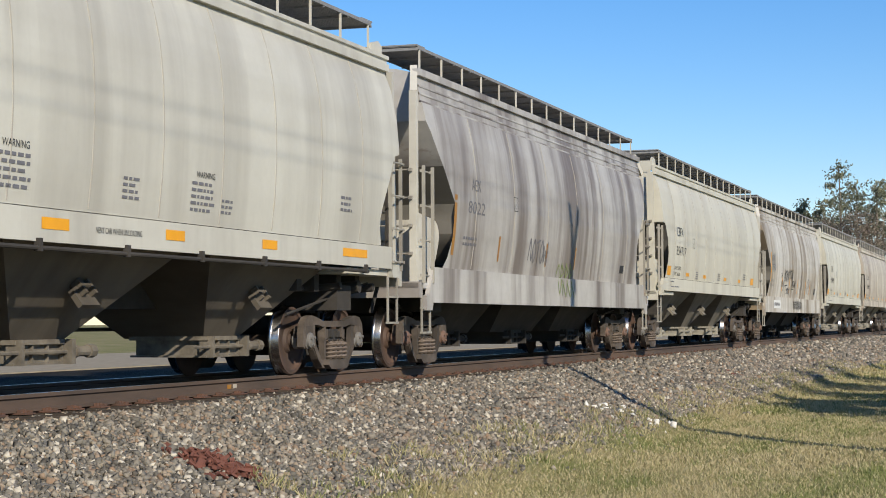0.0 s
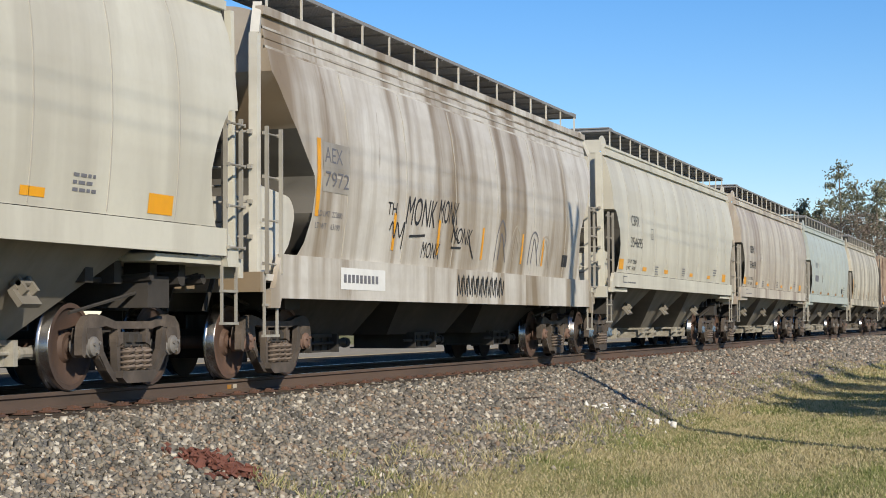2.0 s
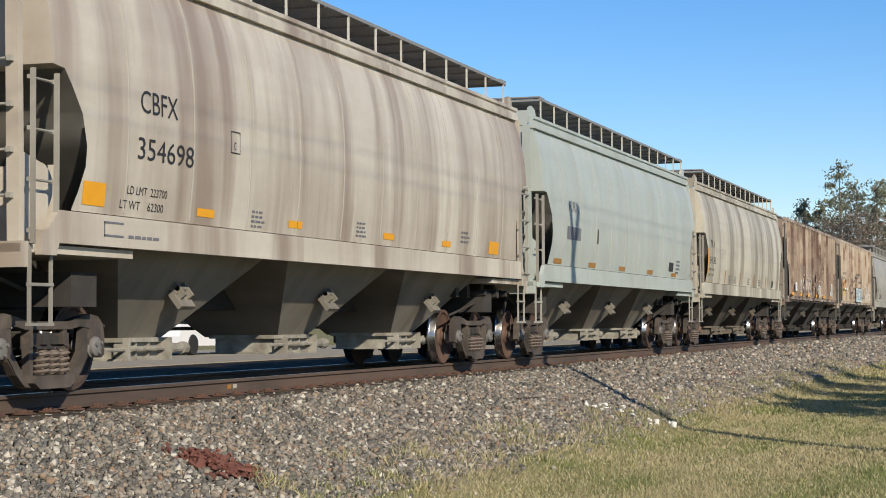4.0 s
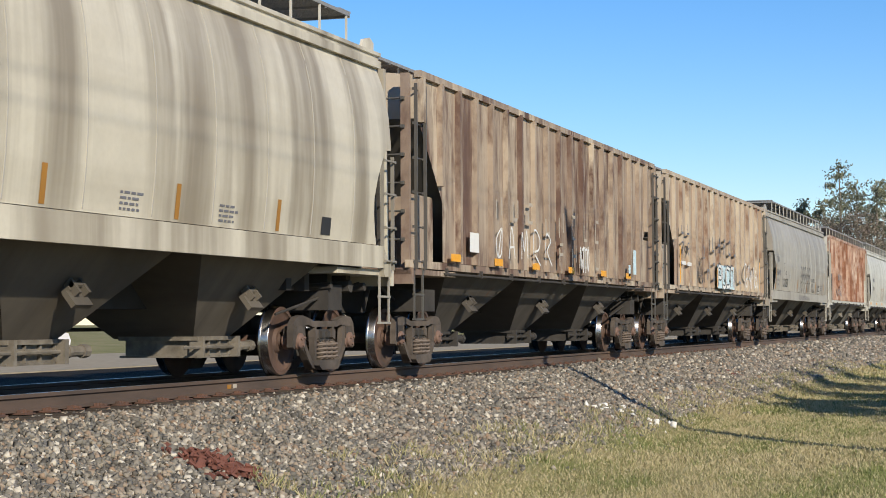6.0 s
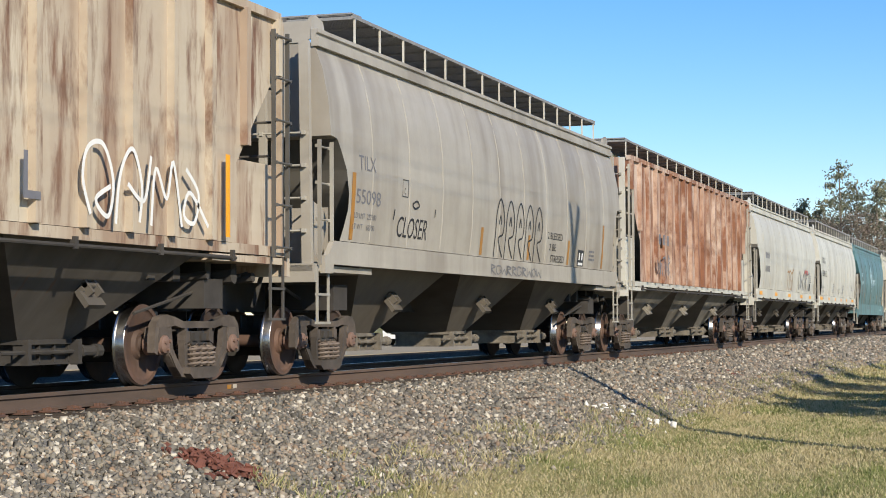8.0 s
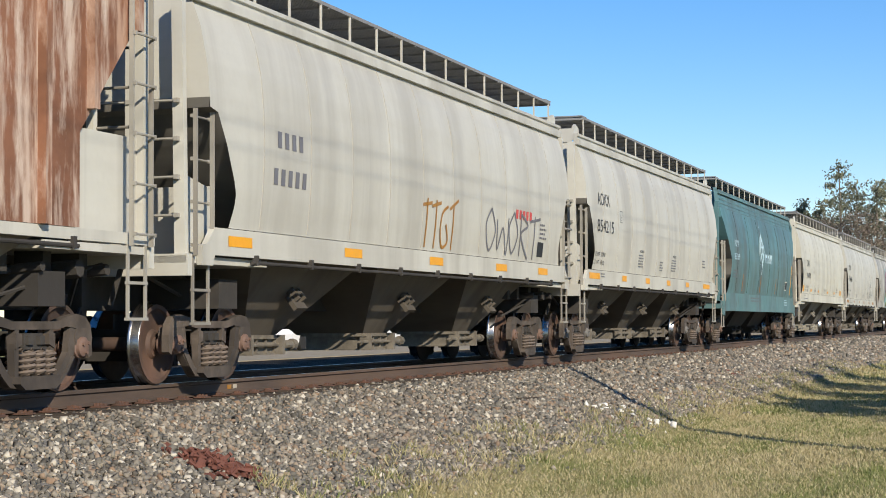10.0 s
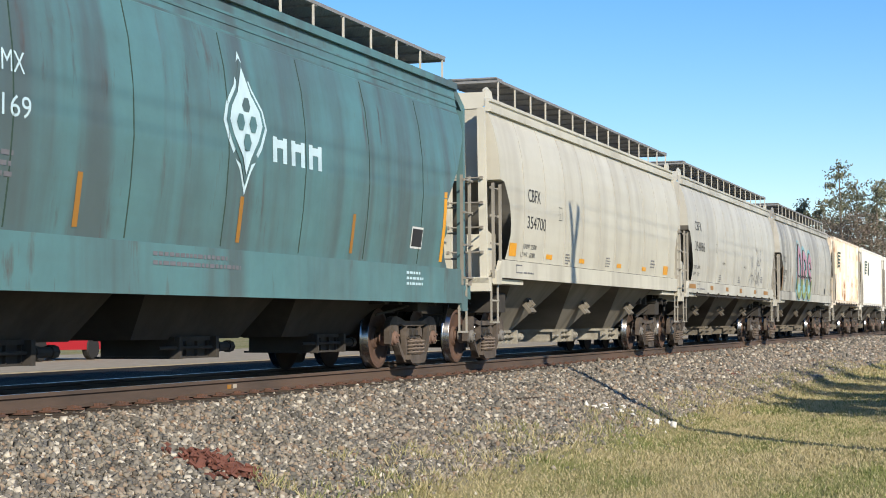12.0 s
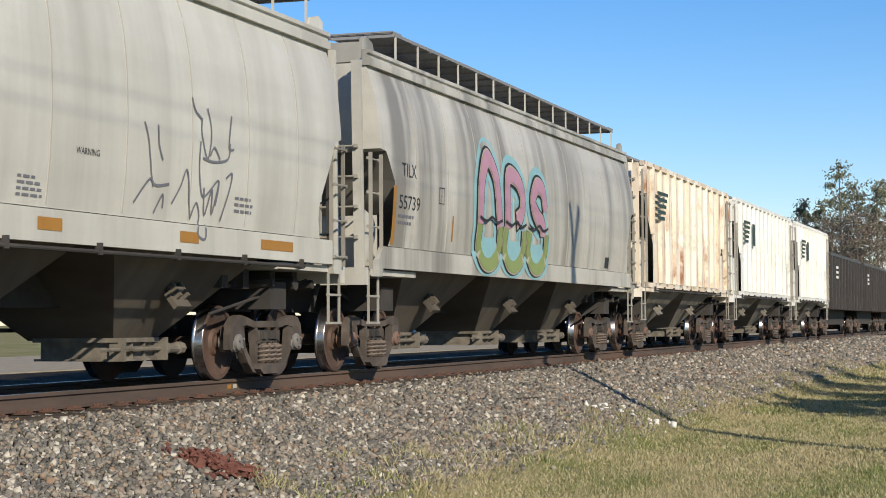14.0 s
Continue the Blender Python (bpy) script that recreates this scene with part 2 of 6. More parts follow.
def build_rail(name, yc, side):
    """One rail: base, web and head, with a worn bright top."""
    prof = [(-0.07, -0.175), (0.07, -0.175), (0.07, -0.163), (0.012, -0.145), (0.010, -0.05), (0.036, -0.038), (0.036, -0.008), (0.026, 0.0), (-0.026, 0.0), (-0.036, -0.008), (-0.036, -0.038), (-0.010, -0.05), (-0.012, -0.145), (-0.07, -0.163)]
    bm = bmesh.new()
    xs = [-400, -50] + list(range(0, 120, 4)) + [160, 240, 400, 800]
    rows = [[bm.verts.new((x, yc + a, b)) for a, b in prof] for x in xs]
    n = len(prof)
    for p, q in zip(rows, rows[1:]):
        for k in range(n):
            f = bm.faces.new((p[k], p[(k + 1) % n], q[(k + 1) % n], q[k]))
            f.material_index = 1 if k == 7 else 0
    bmesh.ops.recalc_face_normals(bm, faces=bm.faces)
    me = bpy.data.meshes.new(name)
    bm.to_mesh(me)
    bm.free()
    me.materials.append(M_RAIL)
    me.materials.append(M_RAILTOP)
    return tagged(new(name, me), "rust-brown steel rail with a bright worn head", "rail", kind="structure")


def build_track():
    build_rail("rail_near", 0.0, -1)
    build_rail("rail_far", 2 * TRACK_Y, 1)
    track = tagged(new("track_bed"), "dark wooden ties with rusty tie plates", "railway track", kind="structure")
    rng = random.Random(5)
    bm = bmesh.new()
    box(bm, -0.115, 0.115, -1.3, 1.3, -0.09, 0.09)
    tie = to_mesh("tie", bm, bevel=0.012)
    bm = bmesh.new()
    box(bm, -0.10, 0.10, -0.19, 0.19, 0, 0.014)
    for sx, sy in ((-0.05, -0.10), (0.05, -0.085), (-0.05, 0.10), (0.05, 0.12)):
        box(bm, sx - 0.018, sx + 0.018, sy - 0.02, sy + 0.02, 0.014, 0.045)
    plate = to_mesh("tie_plate", bm)
    bm = bmesh.new()
    box(bm, -0.02, 0.02, -0.09, 0.09, -0.06, 0.012)
    box(bm, -0.03, 0.03, -0.10, -0.06, -0.03, 0.022)
    anchor = to_mesh("rail_anchor", bm)
    for x0, mat in ((20.30, M_AMBER), (20.46, M_TAGPALE)):
        bm = bmesh.new()
        box(bm, x0, x0 + 0.10, -0.0185, -0.011, -0.12, -0.07)
        part("paint_mark", bm, mat, track)
    for i in range(190):
        x = 8.0 + i * 0.495 + rng.uniform(-0.03, 0.03)
        t = link_mesh("tie", tie, M_TIE, track, m=pose(x, TRACK_Y + rng.uniform(-0.03, 0.03), -0.283 + rng.uniform(-0.008, 0.004), 0, 0, rng.uniform(-1, 1)))
        if x < 60:
            link_mesh("tie_plate", plate, M_PLATE, track, m=pose(x, 0, -0.192))
            link_mesh("rail_anchor", anchor, M_PLATE, track, m=pose(x + 0.16, 0, -0.182))


# ---- trucks ----
WHEEL_R, HALF_BASE = 0.457, 0.889


def wheelset_mesh():
    bm = bmesh.new()
    for s in (-1, 1):
        # flange, tread, rim, dished plate and hub, from the inside face to the outside
        o = [(0.10, 0.66), (0.12, 0.67), (0.38, 0.69), (0.40, 0.683), (0.482, 0.683), (0.484, 0.70), (0.468, 0.712), (0.459, 0.724), (0.454, 0.815), (0.448, 0.822), (0.40, 0.822), (0.392, 0.80), (0.37, 0.785), (0.17, 0.76), (0.14, 0.80), (0.09, 0.80), (0.085, 0.83)]
        before = len(bm.faces)
        lathe_y(bm, [(r, s * y) for r, y in o], 40)
        bm.faces.ensure_lookup_table()
        for f in list(bm.faces)[before:]:
            c = f.calc_center_median()
            r = math.hypot(c.x, c.z)
            if r > 0.443:
                f.material_index = 1
    lathe_y(bm, [(0.085, -0.68), (0.08, -0.4), (0.08, 0.4), (0.085, 0.68)], 14)
    for s in (-1, 1):
        lathe_y(bm, [(0.075, s * 0.82), (0.075, s * 1.02)], 14)
    bmesh.ops.recalc_face_normals(bm, faces=bm.faces)
    me = bpy.data.meshes.new("wheelset")
    bm.to_mesh(me)
    bm.free()
    me.materials.append(M_WHEEL)
    me.materials.append(M_TREAD)
    for p in me.polygons:
        p.use_smooth = True
    me.set_sharp_from_angle(angle=0.7)
    return me


def sideframe_mesh():
    """A cast side frame: arched top chord, dished tension member, columns and pedestal jaws."""
    bm = bmesh.new()
    h = HALF_BASE
    for s in (-1, 1):
        def o(pts):
            return [(s * x, z) for x, z in pts]
        # top chord, rising over the bearing and coming down as the outer jaw
        prism(bm, o([(0, 0.715), (0.40, 0.715), (0.60, 0.76), (0.80, 0.79), (0.97, 0.765), (1.07, 0.68), (1.10, 0.56), (1.10, 0.37), (1.035, 0.34), (1.01, 0.42), (1.005, 0.57), (0.96, 0.635), (0.78, 0.645), (0.60, 0.665), (0.42, 0.635), (0, 0.635)]), -0.045, 0.045)
        # inner jaw and tension member down to the spring seat
        prism(bm, o([(0.68, 0.66), (0.775, 0.65), (0.77, 0.42), (0.73, 0.33), (0.60, 0.20), (0.46, 0.09), (0.28, 0.07), (0.28, 0.15), (0.42, 0.185), (0.53, 0.29), (0.635, 0.41)]), -0.035, 0.035)
        # raised lip along the tension member
        prism(bm, o([(0.745, 0.36), (0.60, 0.20), (0.46, 0.09), (0.44, 0.115), (0.58, 0.225), (0.71, 0.37)]), -0.055, 0.055)
        # column beside the springs, with the friction wedge pocket proud of it
        prism(bm, o([(0.285, 0.645), (0.345, 0.645), (0.37, 0.50), (0.345, 0.17), (0.285, 0.15)]), -0.04, 0.04)
        prism(bm, o([(0.25, 0.60), (0.36, 0.60), (0.36, 0.45), (0.25, 0.49)]), -0.055, 0.055)
    # spring seat
    prism(bm, [(-0.36, 0.19), (0.36, 0.19), (0.38, 0.12), (0.28, 0.06), (-0.28, 0.06), (-0.38, 0.12)], -0.12, 0.12)
    return to_mesh("side_frame", bm, bevel=0.012)


def spring_mesh():
    bm = bmesh.new()
    for cx in (0.0,):
        for cy in (0.0,):
            turns, seg, r, wire = 4.5, 54, 0.076, 0.021
            last = None
            for i in range(seg + 1):
                a = i / seg * turns * math.tau
                z = 0.195 + 0.245 * i / seg
                c = Vector((cx + r * math.cos(a), cy + r * math.sin(a), z))
                u = Vector((math.cos(a), math.sin(a), 0))
                ring = [bm.verts.new(c + u * wire * math.cos(k) + Vector((0, 0, wire * math.sin(k)))) for k in (0.0, 1.571, 3.142, 4.712)]
                if last:
                    for k in range(4):
                        bm.faces.new((last[k], last[(k + 1) % 4], ring[(k + 1) % 4], ring[k]))
                last = ring
    return to_mesh("spring", bm, smooth=1.2)


def bolster_mesh():
    bm = bmesh.new()
    box(bm, -0.21, 0.21, -1.08, 1.08, 0.445, 0.47)
    box(bm, -0.17, 0.17, -1.06, 1.06, 0.47, 0.60)
    for s in (-1, 1):
        for x in (-0.1, 0.1):
            box(bm, x - 0.05, x + 0.05, s * 1.07 - 0.025, s * 1.07 + 0.025, 0.49, 0.575)
    box(bm, -0.23, 0.23, -0.72, 0.72, 0.38, 0.62)
    bar(bm, (0, 0, 0.60), (0, 0, 0.80), 0.2, 14)
    for s in (-1, 1):
        box(bm, s * 0.36 - 0.05, s * 0.36 + 0.05, -0.86, 0.86, 0.25, 0.36)
        for t in (-1, 1):
            box(bm, s * 0.42 - 0.05, s * 0.42 + 0.05, t * 0.70, t * 0.82, 0.20, 0.52)
    return to_mesh("bolster", bm, bevel=0.015)


def bearing_mesh():
    bm = bmesh.new()
    lathe_y(bm, [(0.09, 0.85), (0.118, 0.87), (0.118, 1.06), (0.105, 1.07), (0.10, 1.105), (0.07, 1.125), (0.03, 1.13)], 18)
    for k in range(3):
        a = k * math.tau / 3 + 0.4
        bar(bm, (0.06 * math.cos(a), 1.115, 0.06 * math.sin(a)), (0.06 * math.cos(a), 1.145, 0.06 * math.sin(a)), 0.02, 6)
    return to_mesh("bearing", bm, smooth=0.6)


def adapter_mesh():
    bm = bmesh.new()
    prism(bm, [(-0.11, 0.02), (-0.13, 0.10), (-0.10, 0.19), (0.10, 0.19), (0.13, 0.10), (0.11, 0.02), (0.09, 0.08), (-0.09, 0.08)], 0.90, 1.08)
    return to_mesh("bearing_adapter", bm, bevel=0.01)


TRUCK_MESH = {}
WHEELSETS = []


def add_truck(car, x, cap):
    """A two-axle truck under car: side frames, springs, bolster, wheelsets and bearings."""
    if not TRUCK_MESH:
        TRUCK_MESH.update(frame=sideframe_mesh(), spring=spring_mesh(), bolster=bolster_mesh(), wheels=wheelset_mesh(), bearing=bearing_mesh(), adapter=adapter_mesh())
    # the bolster's darker colour paints the shade behind the side frames
    truck = link_mesh("truck", TRUCK_MESH["bolster"], M_UNDER, car, "dark rusty two-axle freight truck", pose(x, 0, 0))
    for s in (-1, 1):
        link_mesh("side_frame", TRUCK_MESH["frame"], M_TRUCK, truck, m=pose(0, s * 1.03, 0))
        for cx in (-0.185, 0.0, 0.185):
            for cy in (-0.065, 0.065):
                link_mesh("spring", TRUCK_MESH["spring"], M_SPRING, truck, m=pose(cx, s * 1.03 + cy, 0))
        w = link_mesh("wheelset", TRUCK_MESH["wheels"], M_WHEEL, truck, "rusty steel wheels with polished treads", pose(s * HALF_BASE, 0, WHEEL_R))
        WHEELSETS.append((w, s))
        for t in (0, 180):
            link_mesh("bearing", TRUCK_MESH["bearing"], cap, truck, m=pose(s * HALF_BASE, 0, WHEEL_R, 0, 0, t))
            link_mesh("bearing_adapter", TRUCK_MESH["adapter"], M_TRUCK, truck, m=pose(s * HALF_BASE, 0, WHEEL_R, 0, 0, t))
    return truck


# ---- cars ----
# half-width of the side by height, from the sill up
ROUND_SIDE = [(1.45, 1.575), (1.75, 1.575), (1.765, 1.553), (2.2, 1.60), (2.7, 1.625), (3.2, 1.615), (3.6, 1.58), (4.0, 1.50), (4.28, 1.40), (4.33, 1.40)]
FLOW_SIDE = [(0.99, 1.55), (1.50, 1.55), (1.52, 1.495), (2.1, 1.575), (2.6, 1.615), (3.1, 1.605), (3.6, 1.545), (4.02, 1.45), (4.05, 1.42), (4.48, 1.36)]
RIB_SIDE = [(1.62, 1.50), (4.40, 1.50)]


def side_at(side, z):
    for (z0, w0), (z1, w1) in zip(side, side[1:]):
        if z <= z1:
            return w0 + (w1 - w0) * max(0.0, (z - z0) / (z1 - z0))
    return side[-1][1]


CUTS = {"round": [(1.77, 0.45), (1.95, 0.55), (2.2, 0.65), (2.4, 0.66), (2.7, 0.55), (2.95, 0.36), (3.10, 0.22), (3.12, 0.0)],
        "slant": [(1.77, 0.60), (2.0, 0.70), (2.15, 0.72), (2.3, 0.66), (2.7, 0.42), (3.05, 0.20), (3.09, 0.0)],
        "flow": [(1.53, 0.80), (1.7, 0.98), (2.0, 1.12), (2.35, 1.18), (2.55, 1.12), (2.8, 0.85), (3.2, 0.45), (3.6, 0.12), (3.75, 0.0)],
        "rib": [(1.62, 1.15), (2.55, 1.15), (3.70, 0.05), (3.75, 0.0)]}


def cut_at(kind, z):
    """How far in from the end of the body the side sheet stops, at height z."""
    pts = CUTS[kind]
    for (z0, d0), (z1, d1) in zip(pts, pts[1:]):
        if z <= z1:
            return d0 + (d1 - d0) * max(0.0, (z - z0) / (z1 - z0))
    return 0.0


def body_mesh(cut, kind, length, side, roof):
    """The hopper body: curved sides with cut-away lower ends, sloped end sheets set in behind them, and a low roof."""
    half = length / 2
    base = CUTS[cut][0][0]
    eave = side[-1][0]
    levels = sorted({round(base + (eave - base) * k / 16, 3) for k in range(17)} | {z for z, _ in CUTS[cut] if base <= z <= eave} | {z for z, _ in side if base < z <= eave})
    depth = [0, 0.12, 0.3, 0.6, 1.0, 1.5, 2.2]
    cols = [(-1, d) for d in depth] + [(0, -half + 2.2 + (length - 4.4) * i / 10) for i in range(1, 10)] + [(1, d) for d in depth[::-1]]
    top_z = 3.12 if kind != "rib" else 3.75
    bm = bmesh.new()

    def x_of(col, z):
        s, d = col
        if s == 0:
            return d
        c = cut_at(cut, z)
        return s * (half - (c + d * (1 - c / 2.2)))

    grid = {}
    for sy in (-1, 1):
        for i, col in enumerate(cols):
            for j, z in enumerate(levels):
                grid[sy, i, j] = bm.verts.new((x_of(col, z), sy * side_at(side, z), z))
        for i in range(len(cols) - 1):
            for j in range(len(levels) - 1):
                bm.faces.new((grid[sy, i, j], grid[sy, i + 1, j], grid[sy, i + 1, j + 1], grid[sy, i, j + 1]))
    # roof
    last = len(levels) - 1
    arch = [(-1.05, eave + roof * 0.55), (-0.45, eave + roof), (0.45, eave + roof), (1.05, eave + roof * 0.55)]
    rows = []
    for i, col in enumerate(cols):
        x = x_of(col, eave)
        rows.append([grid[-1, i, last]] + [bm.verts.new((x, y, z)) for y, z in arch] + [grid[1, i, last]])
    for p, q in zip(rows, rows[1:]):
        for k in range(5):
            bm.faces.new((p[k], p[k + 1], q[k + 1], q[k]))
    # end sheets: upright above, then sloping in under the load
    for e, i in ((-1, 0), (1, len(cols) - 1)):
        inner = []
        for j, z in enumerate(levels):
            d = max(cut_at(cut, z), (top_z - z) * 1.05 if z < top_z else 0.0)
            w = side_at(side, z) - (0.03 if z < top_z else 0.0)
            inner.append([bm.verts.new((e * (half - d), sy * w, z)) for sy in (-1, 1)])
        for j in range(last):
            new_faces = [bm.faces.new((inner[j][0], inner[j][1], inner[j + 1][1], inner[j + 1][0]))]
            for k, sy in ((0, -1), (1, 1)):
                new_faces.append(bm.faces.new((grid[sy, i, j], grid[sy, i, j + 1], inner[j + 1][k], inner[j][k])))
            # the sloping part takes a dark colour that paints in the shade there
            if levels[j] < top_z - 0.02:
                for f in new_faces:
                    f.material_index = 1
        bm.faces.new([inner[last][0]] + rows[i] + [inner[last][1]])
    me = to_mesh("body", bm, smooth=0.5)
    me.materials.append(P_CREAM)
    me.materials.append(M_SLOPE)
    return me


def strip_mesh(side, z0, z1, width, proud, steps=12, name="seam"):
    """A narrow upright strip that lies on the near side of the body."""
    bm = bmesh.new()
    a = []
    for k in range(steps + 1):
        z = z0 + (z1 - z0) * k / steps
        w = side_at(side, z)
        a.append([bm.verts.new((x, y, z)) for x, y in ((-width / 2, -w + 0.02), (-width / 2 * 0.8, -w - proud), (width / 2 * 0.8, -w - proud), (width / 2, -w + 0.02))])
    for p, q in zip(a, a[1:]):
        for k in range(3):
            bm.faces.new((p[k], p[k + 1], q[k + 1], q[k]))
    bm.faces.new(a[0])
    bm.faces.new(a[-1][::-1])
    return to_mesh(name, bm)


def bay_mesh(top_len, top_w, z_top, bot_len, bot_w, z_bot):
    bm = bmesh.new()
    r = []
    for ln, w, z in ((top_len, top_w, z_top), (bot_len, bot_w, z_bot)):
        r.append([bm.verts.new((sx * ln / 2, sy * w, z)) for sx, sy in ((-1, -1), (1, -1), (1, 1), (-1, 1))])
    for k in range(4):
        bm.faces.new((r[0][k], r[0][(k + 1) % 4], r[1][(k + 1) % 4], r[1][k]))
    bm.faces.new(r[0][::-1])
    bm.faces.new(r[1])
    return to_mesh("hopper_bay", bm)


def gate_mesh():
    bm = bmesh.new()
    box(bm, -0.44, 0.44, -0.56, 0.40, 0.29, 0.49)
    box(bm, -0.52, 0.52, -0.62, 0.46, 0.48, 0.53)
    box(bm, -0.52, 0.52, -0.60, 0.44, 0.27, 0.295)
    for x in (-0.43, -0.15, 0.15, 0.43):
        box(bm, x - 0.012, x + 0.012, -0.60, -0.55, 0.29, 0.49)
    return to_mesh("outlet_gate", bm, bevel=0.01)


def gate_gear_mesh():
    bm = bmesh.new()
    bar(bm, (0.50, -0.60, 0.40), (0.98, -0.60, 0.40), 0.058, 10)
    bar(bm, (0.94, -0.60, 0.40), (1.06, -0.60, 0.40), 0.075, 8)
    bar(bm, (0.62, -0.60, 0.40), (0.68, -0.60, 0.40), 0.075, 10)
    bar(bm, (-0.95, -0.635, 0.40), (0.52, -0.635, 0.40), 0.022, 6)
    box(bm, 0.45, 0.53, -0.70, -0.5, 0.27, 0.53)
    box(bm, -0.50, -0.44, -0.68, -0.5, 0.27, 0.53)
    return to_mesh("gate_gear", bm, bevel=0.008)


def vibrator_mesh():
    """The small bracket on a hopper slope that takes a vibrator."""
    bm = bmesh.new()
    box(bm, -0.20, 0.16, -0.03, 0.03, -0.20, -0.02)
    box(bm, -0.14, 0.14, -0.05, 0.05, -0.03, 0.03)
    box(bm, -0.12, -0.07, -0.11, 0.0, -0.10, 0.08)
    box(bm, 0.07, 0.12, -0.11, 0.0, -0.10, 0.08)
    bar(bm, (-0.12, -0.08, 0.02), (0.12, -0.08, 0.02), 0.03, 8)
    return to_mesh("vibrator_bracket", bm, bevel=0.008)


def ladder_mesh(z0, z1, width, rungs, y):
    bm = bmesh.new()
    for s in (-1, 1):
        box(bm, s * width / 2 - 0.012, s * width / 2 + 0.012, y - 0.03, y + 0.02, z0, z1)
    for k in range(rungs):
        z = z0 + 0.12 + (z1 - z0 - 0.2) * k / (rungs - 1)
        bar(bm, (-width / 2, y - 0.05, z), (width / 2, y - 0.05, z), 0.014, 6)
        for s in (-1, 1):
            box(bm, s * width / 2 - 0.018, s * width / 2 + 0.018, y - 0.06, y - 0.03, z - 0.02, z + 0.02)
    return to_mesh("ladder", bm)


def stirrup_mesh():
    bm = bmesh.new()
    for s in (-1, 1):
        box(bm, s * 0.19 - 0.02, s * 0.19 + 0.02, -0.012, 0.012, 0.60, 1.36)
    box(bm, -0.215, 0.215, -0.025, 0.025, 0.58, 0.61)
    box(bm, -0.215, 0.215, -0.02, 0.02, 0.95, 0.98)
    return to_mesh("sill_step", bm)


MESHES = {}


def shared(key, make):
    if key not in MESHES:
        MESHES[key] = make()
    return MESHES[key]


def end_kit(car, kind, half, sill_z, paint, steel, turn, eave, tank, cut):
    """What stands on one end of a car: platform, posts, ladders, steps, coupler and brake rig."""
    m = pose(0, 0, 0, 0, 0, turn)
    xe = half
    key = (cut, kind, round(half, 2), round(sill_z, 2), round(eave, 2))

    def add(name, make, material, label="", extra=None):
        return link_mesh(name, shared((name, *key) + ((extra,) if extra is not None else ()), make), material, car, label, m)

    def platform():
        bm = bmesh.new()
        box(bm, xe - 2.2, xe - 0.05, -1.50, 1.50, sill_z - 0.10, sill_z - 0.02)
        box(bm, xe - 0.16, xe - 0.05, -1.52, 1.52, sill_z - 0.24, sill_z)
        return to_mesh("end_platform", bm, bevel=0.01)
    add("end_platform", platform, paint)

    def draft():
        bm = bmesh.new()
        box(bm, xe - 4.2, xe + 0.12, -0.24, 0.24, 0.84, sill_z - 0.06)
        box(bm, xe + 0.05, xe + 0.16, -0.34, 0.34, 0.74, 1.22)
        return to_mesh("draft_sill", bm, bevel=0.01)
    add("draft_sill", draft, M_UNDER)

    def bolster_beam():
        bm = bmesh.new()
        box(bm, xe - 1.9, xe - 1.4, -1.25, 1.25, 0.86, 1.2)
        return to_mesh("body_bolster", bm, bevel=0.02)
    add("body_bolster", bolster_beam, M_UNDER)

    def coupler():
        bm = bmesh.new()
        box(bm, xe + 0.1, xe + 0.42, -0.09, 0.09, 0.76, 0.96)
        box(bm, xe + 0.36, xe + 0.72, -0.17, 0.10, 0.70, 1.02)
        bar(bm, (xe + 0.62, 0.12, 0.66), (xe + 0.62, 0.12, 1.06), 0.08, 8)
        return to_mesh("coupler", bm, bevel=0.02)
    add("coupler", coupler, M_TRUCK)

    def air_hose():
        bm = bmesh.new()
        q = [(xe + 0.15, 0.32, 0.86), (xe + 0.30, 0.34, 0.72), (xe + 0.45, 0.32, 0.55), (xe + 0.62, 0.25, 0.48), (xe + 0.76, 0.15, 0.50)]
        for a, b in zip(q, q[1:]):
            bar(bm, a, b, 0.025, 6)
        return to_mesh("air_hose", bm)
    add("air_hose", air_hose, M_UNDER)

    for s in (-1, 1):
        def post():
            bm = bmesh.new()
            y = s * 1.40
            if kind == "flow":
                beam(bm, (xe - 0.16, y, sill_z - 0.05), (xe - 0.16, y, eave - 0.30), 0.11, 0.11)
                beam(bm, (xe - 0.16, y, eave - 0.33), (xe - 0.50, y * 0.92, eave + 0.10), 0.11, 0.11)
            else:
                beam(bm, (xe - 0.14, y, sill_z - 0.05), (xe - 0.14, y * (0.97 if kind == "round" else 1), eave), 0.13, 0.09)
            return to_mesh("corner_post", bm, bevel=0.008)
        add("corner_post", post, steel if kind == "flow" else paint, extra=s)

        # dark strip added in place of the shade between post and body
        if kind == "round":
            def channel_shade():
                bm = bmesh.new()
                beam(bm, (xe - 0.235, s * 1.37, sill_z), (xe - 0.235, s * 1.33, eave), 0.04, 0.05)
                return to_mesh("post_channel", bm)
            add("post_channel", channel_shade, M_UNDER, extra=s)

        def gusset():
            bm = bmesh.new()
            y = s * 1.37
            top = {"round": 2.22, "slant": 2.25, "flow": 2.28, "rib": 2.62}[cut]
            edge = 0.41 - 0.13
            low = max(sill_z, CUTS[cut][0][0])
            pts = [(xe - 0.16, sill_z), (xe - edge - cut_at(cut, low), sill_z)]
            r = 0.06 if kind == "rib" else 0.26
            for k in range(5):
                z = low + (top - r - low) * k / 4
                pts.append((xe - edge - cut_at(cut, z), z + (0.02 if k == 0 else 0)))
            x1 = xe - edge - cut_at(cut, top - r)
            pts += [(x1 + r * (1 - math.cos(a)), top - r + r * math.sin(a)) for a in (0.4, 0.8, 1.2, 1.57)]
